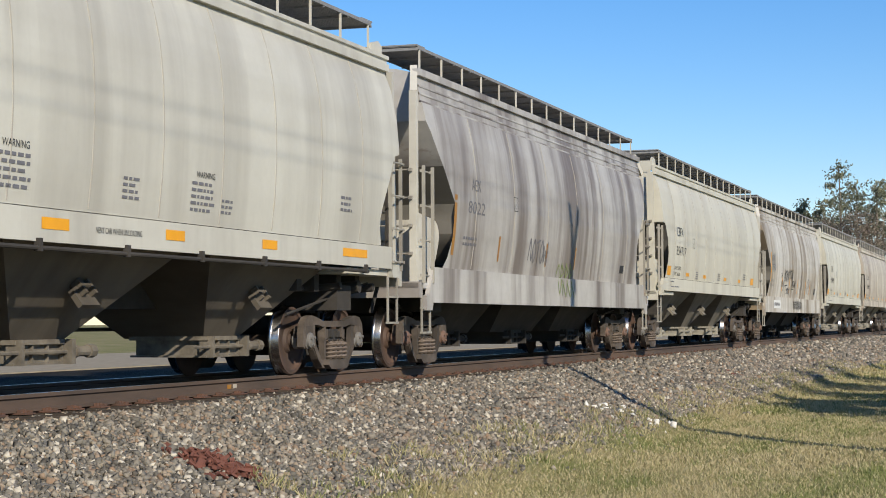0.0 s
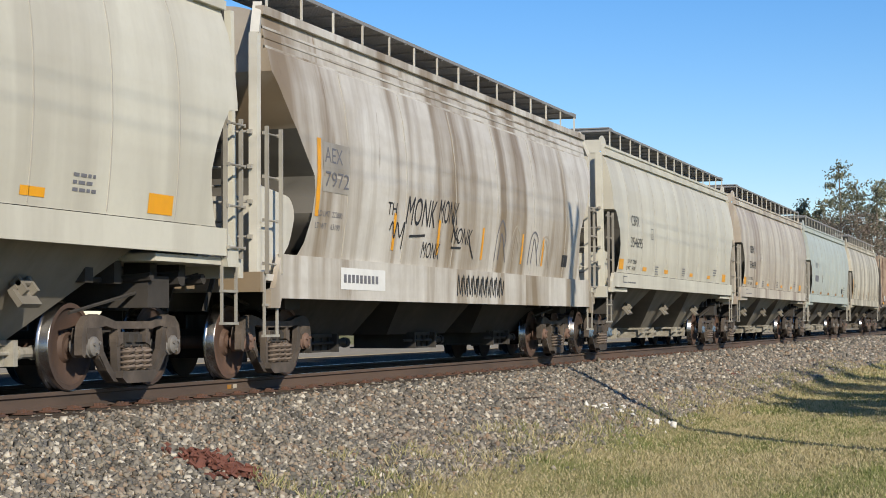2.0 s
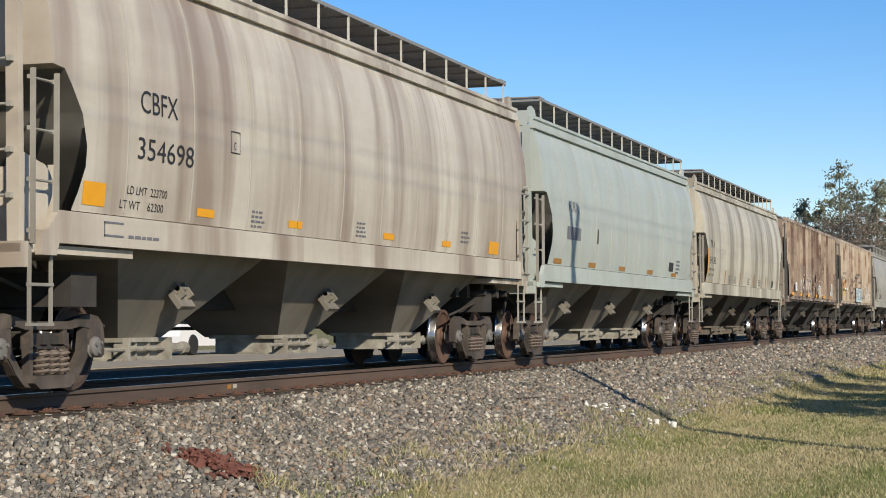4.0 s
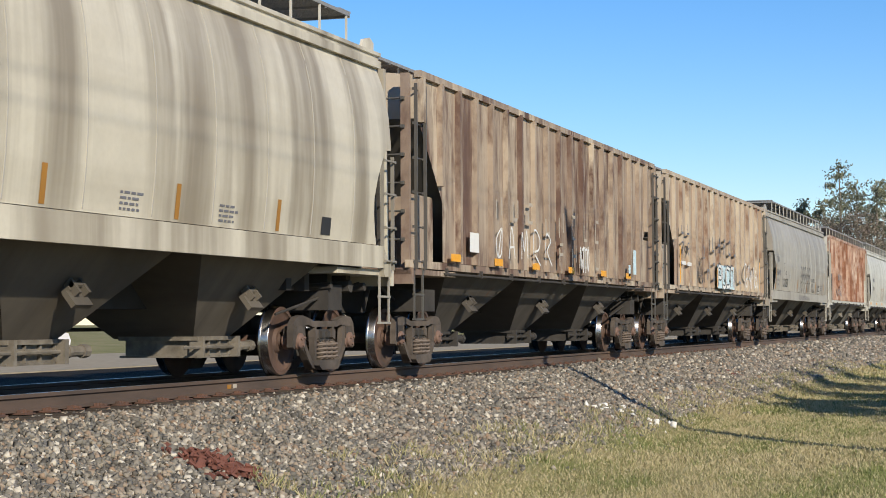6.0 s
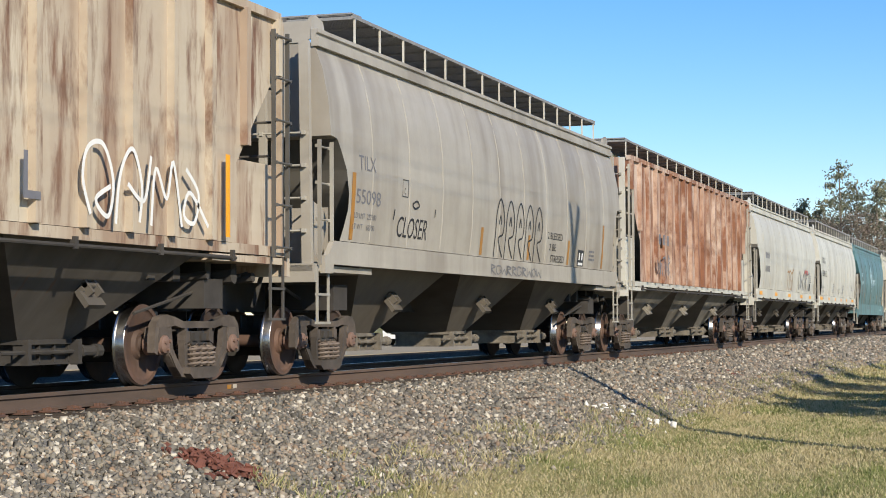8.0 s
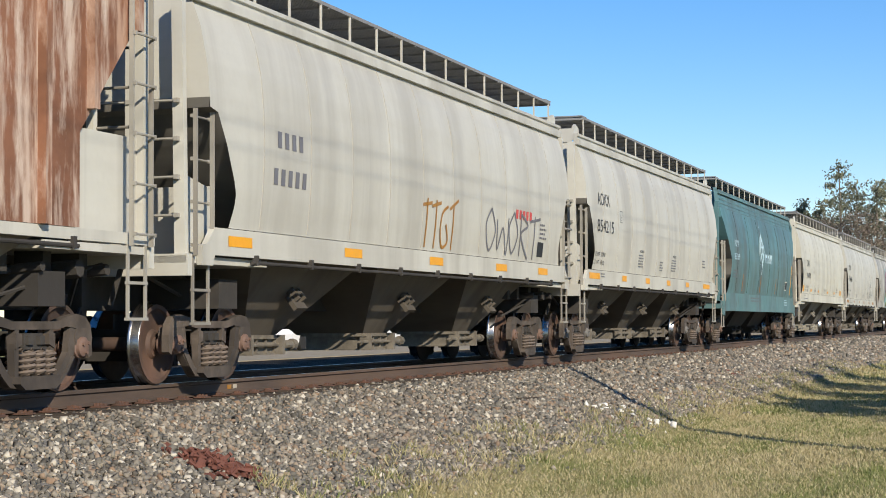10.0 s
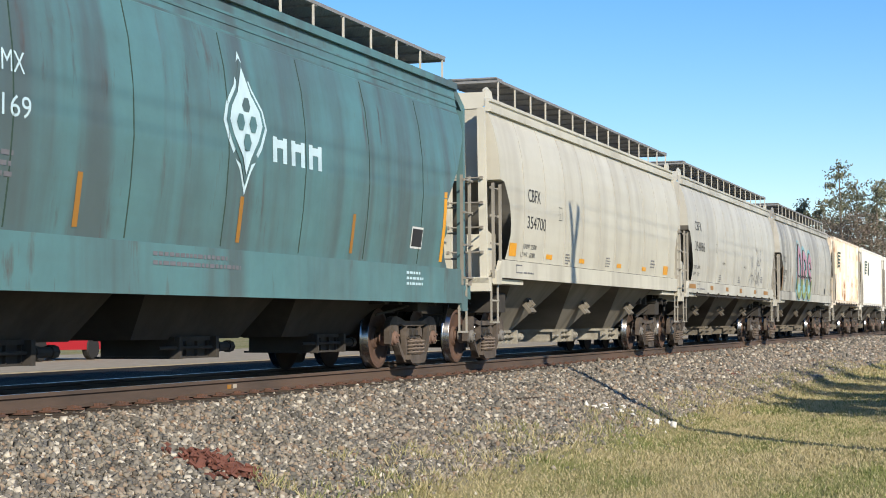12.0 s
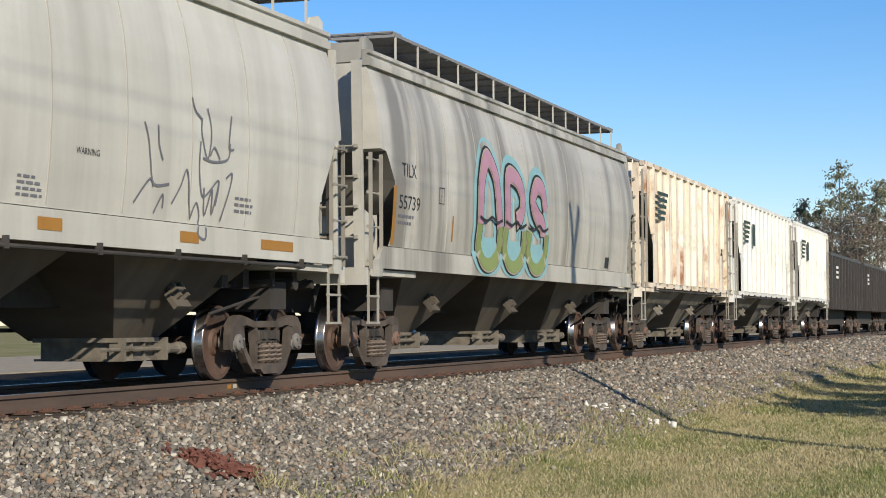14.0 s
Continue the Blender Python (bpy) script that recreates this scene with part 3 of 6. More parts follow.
            pts.append((xe - 0.16, top + (0.10 if cut != "rib" else 0.0)))
            prism(bm, pts, y - 0.012, y + 0.012)
            return to_mesh("end_gusset", bm)
        if kind == "rib" or turn == 180:
            add("end_gusset", gusset, steel if kind == "flow" else paint, extra=s)

        def brace():
            bm = bmesh.new()
            beam(bm, (xe - 0.30, s * 0.62, sill_z + 0.05), (xe - 0.62, s * 0.40, 3.7 if kind == "flow" else 2.3), 0.20 if kind == "flow" else 0.05, 0.06)
            return to_mesh("end_brace", bm)
        add("end_brace", brace, steel, extra=s)
        top = 3.05 if kind != "rib" else eave - 0.15
        link_mesh("side_ladder", shared(("lad", s, round(sill_z, 2), kind, round(half, 2)), lambda: ladder_mesh(sill_z - 0.02, top, 0.42, 4 if kind != "rib" else 6, s * 1.55 if s < 0 else 1.55)), M_LADDER if steel is not M_STEELDARK else steel, car, "", m @ pose(xe - 0.40, 0, 0))
        link_mesh("sill_step", shared("stirrup", stirrup_mesh), M_LADDER if steel is not M_STEELDARK else steel, car, "", m @ pose(xe - 0.40, s * 1.50, sill_z - 1.36))

    def end_ladder():
        bm = bmesh.new()
        rungs = 4 if kind != "rib" else 6
        for k in range(rungs):
            z = sill_z + 0.42 + 0.42 * k
            bar(bm, (xe - 0.06, -1.40, z), (xe - 0.06, -0.78, z), 0.016, 6)
            bar(bm, (xe - 0.06, 1.40, z), (xe - 0.06, 0.78, z), 0.016, 6)
            for y in (-1.38, -0.79, 0.79, 1.38):
                box(bm, xe - 0.09, xe - 0.03, y - 0.025, y + 0.025, z - 0.025, z + 0.025)
        for z in (sill_z + 0.84, sill_z + 1.68):
            bar(bm, (xe - 0.06, -0.78, z), (xe - 0.06, 0.78, z), 0.014, 6)
        return to_mesh("end_ladder", bm)
    add("end_ladder", end_ladder, M_LADDER if steel is not M_STEELDARK else steel)

    def bolster_web():
        bm = bmesh.new()
        top = {"round": 2.22, "slant": 2.25, "flow": 2.28, "rib": 2.62}[cut]
        x = xe - 0.95
        box(bm, x - 0.02, x + 0.02, -1.35, 1.35, sill_z - 0.02, top)
        return to_mesh("bolster_web", bm)
    add("bolster_web", bolster_web, steel if kind == "flow" else paint)

    for s in (-1, 1):
        def stile():
            bm = bmesh.new()
            box(bm, xe - 0.13, xe - 0.05, s * 0.80 - 0.045, s * 0.80 + 0.045, sill_z - 0.02, eave - (0.02 if kind != "flow" else 0.35))
            return to_mesh("end_stile", bm, bevel=0.006)
        add("end_stile", stile, paint, extra=s)

    def rigging():
        bm = bmesh.new()
        bar(bm, (xe - 0.5, -1.15, sill_z - 0.20), (xe - 3.2, -1.05, 0.80), 0.02, 6)
        for x, r in ((xe - 0.65, 0.06), (xe - 1.2, 0.09), (xe - 1.9, 0.05)):
            bar(bm, (x, -1.30, sill_z - 0.26), (x, -0.75, sill_z - 0.30), r, 8)
        for y in (-1.2, -0.7, -0.35):
            beam(bm, (xe - 0.10, y, sill_z - 0.1), (xe - 0.22, y + 0.1, sill_z - 0.62), 0.05, 0.03)
        bar(bm, (xe - 0.2, 0.9, sill_z - 0.22), (xe - 3.4, 0.5, 0.66), 0.022, 6)
        bar(bm, (xe + 0.1, -1.35, sill_z - 0.14), (xe + 0.35, -0.3, sill_z - 0.3), 0.018, 6)
        for x in (xe - 0.8, xe - 1.5, xe - 2.3, xe - 2.9):
            box(bm, x - 0.10, x + 0.06, -1.12, -0.8, sill_z - 0.34, sill_z - 0.10)
        bar(bm, (xe - 2.9, -0.95, sill_z - 0.30), (xe - 0.6, -0.95, sill_z - 0.30), 0.03, 6)
        return to_mesh("brake_rigging", bm)
    add("brake_rigging", rigging, M_UNDER)
    if tank:
        def reservoir():
            bm = bmesh.new()
            z = sill_z + 0.88
            bar(bm, (xe - 1.35, -1.02, z), (xe - 0.42, -1.02, z), 0.23, 20)
            bar(bm, (xe - 0.42, -1.02, z), (xe - 0.34, -1.02, z), 0.23, 20, 0.13)
            bar(bm, (xe - 0.66, -1.02, z), (xe - 0.61, -1.02, z), 0.255, 20)
            box(bm, xe - 1.0, xe - 0.9, -1.2, -0.6, sill_z - 0.02, z - 0.18)
            box(bm, xe - 0.58, xe - 0.50, -1.2, -0.6, sill_z - 0.02, z - 0.18)
            box(bm, xe - 0.7, xe - 0.45, -0.7, 1.2, sill_z - 0.02, sill_z + 0.12)
            bar(bm, (xe - 0.55, 0.3, sill_z + 0.25), (xe - 0.55, 0.85, sill_z + 0.25), 0.14, 12)
            box(bm, xe - 0.7, xe - 0.4, 0.9, 1.2, sill_z, sill_z + 0.35)
            return to_mesh("air_reservoir", bm, smooth=0.6)
        add("air_reservoir", reservoir, paint)


def running_board(car, length, eave, paint, kind, wide=False):
    half = length / 2 - {"round": 0.55, "flow": 0.25, "rib": 0.10}[kind]
    zb = eave + {"round": 0.56, "flow": 0.42, "rib": 0.36}[kind]
    y_out, y_in = {"round": (1.40, 0.42), "flow": (1.30, 0.40), "rib": (0.70, 0.15)}[kind]
    if wide:
        y_out, y_in, zb = 1.40, 0.40, eave + 0.42
    for s in (-1, 1):
        def board():
            bm = bmesh.new()
            # bearing bars and cross bars of the grating
            y0, y1 = sorted((s * y_out, s * y_in))
            count = max(5, int((y1 - y0) / 0.036))
            for k in range(count):
                y = y0 + (y1 - y0) * (k + 0.5) / count
                box(bm, -half, half, y - 0.012, y + 0.012, zb, zb + 0.03)
            box(bm, -half, half, y0 - 0.006, y0 + 0.02, zb - 0.012, zb + 0.036)
            box(bm, -half, half, y1 - 0.02, y1 + 0.006, zb - 0.012, zb + 0.036)
            n = int(length / 0.9)
            for i in range(n + 1):
                x = -half + 2 * half * i / n
                box(bm, x - 0.02, x + 0.02, y0, y1, zb - 0.03, zb + 0.012)
            return to_mesh("running_board", bm)
        tagged(link_mesh("running_board", shared(("board", s, kind, wide, round(length, 2), round(eave, 2)), board), M_GRATE, car), "dark steel grating walkway", kind="stuff")

        def bracket():
            bm = bmesh.new()
            y = s * (y_out - 0.01)
            box(bm, -0.017, 0.017, y - 0.012, y + 0.012, eave - 0.02, zb + 0.035)
            return to_mesh("board_bracket", bm)
        n = 14
        for i in range(n + 1):
            link_mesh("board_bracket", shared(("bracket", s, kind, wide, round(eave, 2)), bracket), paint, car, "", pose(-half + 0.1 + (2 * half - 0.2) * i / n, 0, 0))

    for e in (-1, 1):
        def ends():
            bm = bmesh.new()
            for k in range(5):
                x = e * (half - 0.32 + 0.085 * k)
                box(bm, x - 0.025, x + 0.025, -y_out, y_out, zb + 0.037, zb + 0.06)
            return to_mesh("end_crosswalk", bm)
        if kind != "rib" or wide:
            link_mesh("end_crosswalk", shared(("cross", e, kind, wide, round(length, 2), round(eave, 2)), ends), M_GRATE, car)

    def hatch():
        bm = bmesh.new()
        for i in range(5):
            x = -half * 0.84 + i * half * 0.42
            box(bm, x - half * 0.19, x + half * 0.19, -0.30, 0.30, eave + 0.16, eave + 0.34)
        return to_mesh("roof_hatches", bm, bevel=0.03)
    link_mesh("roof_hatches", shared(("hatch", round(length, 2), round(eave, 2)), hatch), paint, car)


def lay_text(car, words, x, z, size, side, material, width=0.0, name="lettering", narrow=0.62, proud=0.006, shear=0.0):
    """Stencilled writing laid on the near side of the body; x, z: its lower left corner."""
    cu = bpy.data.curves.new(name, "FONT")
    cu.body = words
    cu.size = size / 0.70
    cu.resolution_u = 3
    tmp = bpy.data.objects.new("tmp", cu)
    scene.collection.objects.link(tmp)
    me = bpy.data.meshes.new_from_object(tmp.evaluated_get(bpy.context.evaluated_depsgraph_get()))
    bpy.data.objects.remove(tmp)
    bpy.data.curves.remove(cu)
    if width:
        narrow = width / max(v.co.x for v in me.vertices)
    for v in me.vertices:
        px, pz = x + v.co.x * narrow + v.co.y * shear, z + v.co.y
        v.co = (px, -side_at(side, pz) - proud, pz)
    me.materials.clear()
    return link_mesh(name, me, material, car)


def end_text(car, words, end_x, y, z, size, material, width):
    """Writing on the end sheet that faces -x; y: its left edge as read."""
    cu = bpy.data.curves.new("lettering", "FONT")
    cu.body, cu.size, cu.resolution_u = words, size / 0.70, 3
    tmp = bpy.data.objects.new("tmp", cu)
    scene.collection.objects.link(tmp)
    me = bpy.data.meshes.new_from_object(tmp.evaluated_get(bpy.context.evaluated_depsgraph_get()))
    bpy.data.objects.remove(tmp)
    bpy.data.curves.remove(cu)
    narrow = width / max(v.co.x for v in me.vertices)
    for v in me.vertices:
        v.co = (end_x - 0.008, y - v.co.x * narrow, z + v.co.y)
    me.materials.clear()
    return link_mesh("lettering", me, material, car)


def lay_bars(car, rects, side, material, name="stencil", proud=0.006):
    """Small oblong patches (x0, x1, z0, z1) on the near side."""
    bm = bmesh.new()
    for x0, x1, z0, z1 in rects:
        n = max(1, int((z1 - z0) / 0.25))
        a = [[bm.verts.new((x, -side_at(side, z0 + (z1 - z0) * k / n) - proud, z0 + (z1 - z0) * k / n)) for x in (x0, x1)] for k in range(n + 1)]
        for p, q in zip(a, a[1:]):
            bm.faces.new((p[0], p[1], q[1], q[0]))
    return part(name, bm, material, car)


def small_print(car, x, z, side, material, rows=4, width=0.5, row=0.05, seed=0):
    """Lines of small writing that cannot be read, as plain bars."""
    rng = random.Random(seed)
    r = []
    for k in range(rows):
        px, end = x, x + width * rng.uniform(0.75, 1.0)
        while px < end - 0.03:
            w = rng.uniform(0.05, 0.14)
            r.append((px, min(px + w, end), z - k * row * 1.6, z - k * row * 1.6 + row * 0.75))
            px += w + 0.03
    return tagged(lay_bars(car, r, side, material, "small_print"), kind="stuff")


def lay_stroke(car, pts, width, side, material, name="graffiti", proud=0.008):
    """A painted line through (x, z) points, rounded, on the near side."""
    fine = []
    p = [pts[0]] + list(pts) + [pts[-1]]
    for a, b, c, d in zip(p, p[1:], p[2:], p[3:]):
        for k in range(6):
            t = k / 6
            fine.append(tuple(0.5 * (2 * b[i] + (c[i] - a[i]) * t + (2 * a[i] - 5 * b[i] + 4 * c[i] - d[i]) * t * t + (3 * b[i] - a[i] - 3 * c[i] + d[i]) * t ** 3) for i in (0, 1)))
    fine.append(pts[-1])
    return fine


def lay_strokes(car, strokes, width, side, material, name="graffiti", proud=0.008):
    bm = bmesh.new()
    for layer, pts in enumerate(strokes):
        f = lay_stroke(car, pts, width, side, material)
        last = None
        for i, (x, z) in enumerate(f):
            x1, z1 = f[min(i + 1, len(f) - 1)]
            x0, z0 = f[max(i - 1, 0)]
            dx, dz = x1 - x0, z1 - z0
            ln = math.hypot(dx, dz) or 1
            nx, nz = -dz / ln * width / 2, dx / ln * width / 2
            pair = [bm.verts.new((x + s * nx, -side_at(side, z + s * nz) - proud - 0.0006 * (layer % 6), z + s * nz)) for s in (-1, 1)]
            if last:
                bm.faces.new((last[0], last[1], pair[1], pair[0]))
            last = pair
    return part(name, bm, material, car)


def scribble(x, z, w, h, n, seed):
    """Loops and spikes of a tagger's hand within a box."""
    rng = random.Random(seed)
    out = []
    step = w / n
    for i in range(n):
        cx = x + i * step
        k = rng.choice((0, 1, 2, 3, 4, 5))
        if k == 0:
            out.append([(cx, z + h * rng.uniform(0, .2)), (cx + step * .4, z + h * rng.uniform(.8, 1)), (cx + step * .8, z + h * rng.uniform(0, .2)), (cx + step * 1.1, z + h * rng.uniform(.4, .7))])
        elif k == 1:
            out.append([(cx + step * .8, z + h * .9), (cx + step * .2, z + h * rng.uniform(.7, 1)), (cx, z + h * .4), (cx + step * .3, z), (cx + step * .9, z + h * rng.uniform(.1, .4)), (cx + step * .6, z + h * .5)])
        elif k == 3:
            out.append([(cx + step * .5, z + h), (cx + step * .05, z + h * .6), (cx + step * .4, z + h * .05), (cx + step * .85, z + h * .5), (cx + step * .5, z + h)])
        elif k == 4:
            out.append([(cx + step * .15, z + h * 1.05), (cx + step * .1, z)])
            out.append([(cx + step * .1, z + h), (cx + step * .8, z + h * .75), (cx + step * .15, z + h * .5), (cx + step * .9, z - h * .05)])
        elif k == 5:
            out.append([(cx, z + h * .85), (cx + step, z + h * rng.uniform(.9, 1.1))])
            out.append([(cx + step * .5, z + h), (cx + step * .4, z - h * .05)])
        else:
            out.append([(cx, z + h * rng.uniform(.7, 1)), (cx + step * .1, z + h * .1), (cx + step * .5, z + h * .6), (cx + step * .9, z), (cx + step, z + h * rng.uniform(.8, 1.05))])
    return out


def hopper_car(front, rear, kind, paint, sill_paint, under, label, tank=True, cap=None, bays=3, steel=None, wide=False, board_short=0.0, cut="", shift=0.0):
    """A covered hopper between two coupling points, given by their x at the start of the clip. Its near side faces -y."""
    L = rear - front
    car = tagged(new("hopper_car"), label, "freight car", "cars of the freight train")
    cut = cut or kind
    car.location = ((front + rear) / 2 + shift, TRACK_Y, 0)
    half = L / 2 - 0.34
    body_len = L - 1.5
    steel = steel or sill_paint
    cap = cap or M_CAP_RUST
    side = {"round": ROUND_SIDE, "flow": FLOW_SIDE, "rib": RIB_SIDE}[kind]
    eave = side[-1][0]
    sill_z = {"round": 1.45, "flow": 1.30, "rib": 1.50}[kind]
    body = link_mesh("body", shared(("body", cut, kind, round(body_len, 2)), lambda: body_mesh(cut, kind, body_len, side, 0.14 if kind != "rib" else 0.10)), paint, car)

    # side sills
    for s in (-1, 1):
        def sill():
            bm = bmesh.new()
            z0, z1 = {"round": (1.45, 1.76), "flow": (0.99, 1.53), "rib": (1.50, 1.615)}[kind]
            w = side_at(side, z0 + 0.1)
            y0, y1 = sorted((s * w, s * (w - 0.07)))
            e = half - 0.62
            if kind == "rib":
                box(bm, -half, half, y0, y1, z0, z1)
            else:
                prism(bm, [(-e, z0), (e, z0), (e + 0.05, z0 - 0.12), (half - 0.3, z0 - 0.12), (half - 0.3, z0 + 0.10), (e + 0.2, z0 + 0.12), (e, z1), (-e, z1), (-e - 0.2, z0 + 0.12), (0.3 - half, z0 + 0.10), (0.3 - half, z0 - 0.12), (-e - 0.05, z0 - 0.12)], y0, y1)
            return to_mesh("side_sill", bm)
        link_mesh("side_sill", shared(("sill", s, kind, round(L, 2)), sill), sill_paint, car)

    # eave rails and end caps of the roof
    for s in (-1, 1):
        def rail():
            bm = bmesh.new()
            w = side[-1][1]
            prof = [(w - 0.05, -0.035), (w + 0.06, -0.035), (w + 0.06, 0.07)]
            if kind == "round":
                prof += [(w + 0.02, 0.08), (w + 0.02, 0.13), (w + 0.055, 0.14), (w + 0.055, 0.19)]
            prof.append((w - 0.05, prof[-1][1]))
            ends = [[bm.verts.new((x, s * y, eave + z)) for y, z in prof] for x in (-body_len / 2 - 0.03, body_len / 2 + 0.03)]
            n = len(prof)
            for k in range(n):
                bm.faces.new((ends[0][k], ends[0][(k + 1) % n], ends[1][(k + 1) % n], ends[1][k]))
            bm.faces.new(ends[0][::-1])
            bm.faces.new(ends[1])
            return to_mesh("eave_rail", bm, bevel=0.006)
        link_mesh("eave_rail", shared(("eave", s, kind, round(body_len, 2)), rail), paint, car)

    if kind == "round":
        for e in (-1, 1):
            def cap_plate():
                bm = bmesh.new()
                x0 = body_len / 2 - 0.03
                for sy in (-1, 1):
                    prism(bm, [(e * (x0 - 0.52), eave + 0.06), (e * (x0 + 0.05), eave + 0.06), (e * (x0 + 0.05), eave + 0.34), (e * (x0 - 0.10), eave + 0.40), (e * (x0 - 0.36), eave + 0.34)], sy * 1.33 - 0.02, sy * 1.33 + 0.02)
                box(bm, *sorted((e * (x0 + 0.01), e * (x0 + 0.05))), -1.31, 1.31, eave + 0.02, eave + 0.30)
                return to_mesh("roof_end_plate", bm, bevel=0.008)
            link_mesh("roof_end_plate", shared(("cap", e, round(body_len, 2)), cap_plate), paint, car)

    # upright seams or ribs
    if kind == "rib":
        n = max(9, int(round(body_len / 0.92)))
        def rib():
            bm = bmesh.new()
            prism(bm, [(-0.055, 1.62), (0.055, 1.62), (0.055, 4.38), (-0.055, 4.38)], -1.59, -1.495)
            return to_mesh("rib", bm, bevel=0.012)
        for i in range(n + 1):
            x = -body_len / 2 + 0.06 + (body_len - 0.12) * i / n
            d = body_len / 2 - abs(x)
            zl = 1.62 if d > 1.2 else 3.75 - d * 1.0
            if d > 1.2:
                link_mesh("rib", shared("rib", rib), paint, car, "", pose(x, 0, 0))
                link_mesh("rib", shared("rib", rib), paint, car, "", pose(x, 0, 0, 0, 0, 180))
            else:
                def short(zl=zl):
                    bm = bmesh.new()
                    prism(bm, [(-0.055, zl), (0.055, zl), (0.055, 4.38), (-0.055, 4.38)], -1.59, -1.495)
                    return to_mesh("rib", bm, bevel=0.012)
                link_mesh("rib", shared(("rib", round(zl, 2)), short), paint, car, "", pose(x, 0, 0))
    else:
        n = 11 if kind == "round" else 7
        z0 = 1.80 if kind == "round" else 1.56
        for i in range(1, n):
            link_mesh("seam", shared(("seam", kind), lambda: strip_mesh(side, z0, eave - 0.06 if kind == "round" else 4.0, 0.022, 0.006)), M_GREENLOGO if paint is P_TEAL else M_SEAM, car, "", pose(-body_len / 2 + body_len * i / n, 0, 0))
        if kind == "flow":
            for zz in (4.05, 4.17, 4.29):
                bm = bmesh.new()
                w = side_at(side, zz)
                box(bm, -body_len / 2, body_len / 2, -w - 0.012, -w + 0.02, zz - 0.015, zz + 0.015)
                part("roof_moulding", bm, paint, car)

    if kind == "rib" or paint is P_GREYCREAM:
        def pipe():
            bm = bmesh.new()
            z, y = sill_z - 0.06, -side_at(side, sill_z + 0.1) - 0.01
            bar(bm, (-half + 1.6, y, z), (half - 1.6, y, z), 0.022, 8)
            for k in range(9):
                x = (-half + 1.7) + (2 * half - 3.4) * k / 8
                box(bm, x - 0.03, x + 0.03, y - 0.03, y + 0.03, z - 0.03, sill_z + 0.03)
            return to_mesh("brake_pipe", bm)
        link_mesh("brake_pipe", shared(("pipe", kind, round(L, 2)), pipe), M_UNDER, car)

    # hopper bays and outlets
    z_top = {"round": 1.74, "flow": 1.60, "rib": 1.66}[kind]
    span = body_len - 3.0
    gear = {"flow": M_UNDER, "rib": M_GEARDIRTY}.get(kind, M_GEAR if under is U_CREAM else M_GEARDIRTY)
    if under is U_BROWN:
        gear = M_UNDER
    pitch = span / bays
    for i in range(bays):
        x = -span / 2 + pitch * (i + 0.5)
        tw = 1.48 if kind != "flow" else 1.30
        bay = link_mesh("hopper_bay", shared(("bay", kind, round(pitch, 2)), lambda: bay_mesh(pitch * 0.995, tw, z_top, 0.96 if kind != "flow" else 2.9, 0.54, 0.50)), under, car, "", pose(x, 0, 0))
        link_mesh("outlet_gate", shared("gate", gate_mesh), gear, bay)
        link_mesh("gate_gear", shared("gear", gate_gear_mesh), gear, bay)
        if kind != "flow":
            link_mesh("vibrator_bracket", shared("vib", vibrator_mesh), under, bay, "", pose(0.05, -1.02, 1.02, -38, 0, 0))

    def keel():
        bm = bmesh.new()
        box(bm, -half + 2.5, half - 2.5, -0.16, 0.16, 0.86, 1.5)
        bar(bm, (-half + 2, 0.75, 0.62), (half - 2, 0.75, 0.62), 0.025, 6)
        return to_mesh("centre_sill", bm)
    link_mesh("centre_sill", shared(("keel", kind, round(L, 2)), keel), M_UNDER, car)

    running_board(car, body_len - board_short, eave, P_BRACKET if kind != "rib" or wide else steel, kind, wide)
    for turn in (0, 180):
        end_kit(car, kind, half, sill_z, sill_paint, steel, turn, eave, tank and turn == 0, cut)
    tc = L / 2 - (2.0 if kind == "rib" else 1.92)
    for x in (-tc, tc):
        add_truck(car, x - shift, cap)
    CARS.append(car)
    return car, side, -L / 2 - shift


CARS = []

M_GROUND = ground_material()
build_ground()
build_track()

# ---- the train ----
P_CREAM = car_paint("paint_cream", (0.62, 0.60, 0.51), (0.36, 0.33, 0.27), 0.45, 0.0, seed=1.0, grime=0.12)
P_CREAM2 = car_paint("paint_cream_stained", (0.60, 0.55, 0.46), (0.26, 0.195, 0.15), 0.85, 0.0, seed=4.0, grime=0.2)
P_GREYCREAM = car_paint("paint_pale_grey", (0.585, 0.572, 0.508), (0.33, 0.31, 0.27), 0.5, 0.0, seed=9.0, grime=0.15)
P_SILL = car_paint("paint_sill_white", (0.62, 0.60, 0.53), (0.30, 0.27, 0.23), 0.35, 0.0, seed=2.0, grime=0.25)
P_GREY = car_paint("paint_grey_sooty", (0.52, 0.505, 0.48), (0.17, 0.14, 0.125), 0.95, 0.12, seed=11.0, grime=0.3)
P_GREYBROWN = car_paint("paint_grey_ochre", (0.64, 0.615, 0.565), (0.23, 0.170, 0.105), 0.95, 0.10, (0.22, 0.13, 0.05), seed=14.0, grime=0.3)
P_BLUE = car_paint("paint_pale_blue", (0.46, 0.50, 0.46), (0.32, 0.34, 0.31), 0.4, 0.0, seed=17.0, grime=0.15)
P_BEIGE = car_paint("paint_beige_streaked", (0.62, 0.57, 0.46), (0.24, 0.20, 0.145), 0.9, 0.0, seed=19.0, grime=0.2)
P_BROWN = car_paint("paint_brown_flaking", (0.58, 0.49, 0.37), (0.15, 0.092, 0.070), 0.7, 0.50, (0.135, 0.072, 0.050), seed=22.0, gloss=0.7, grime=0.2, broad=True, panel=0.93, tone=0.65)
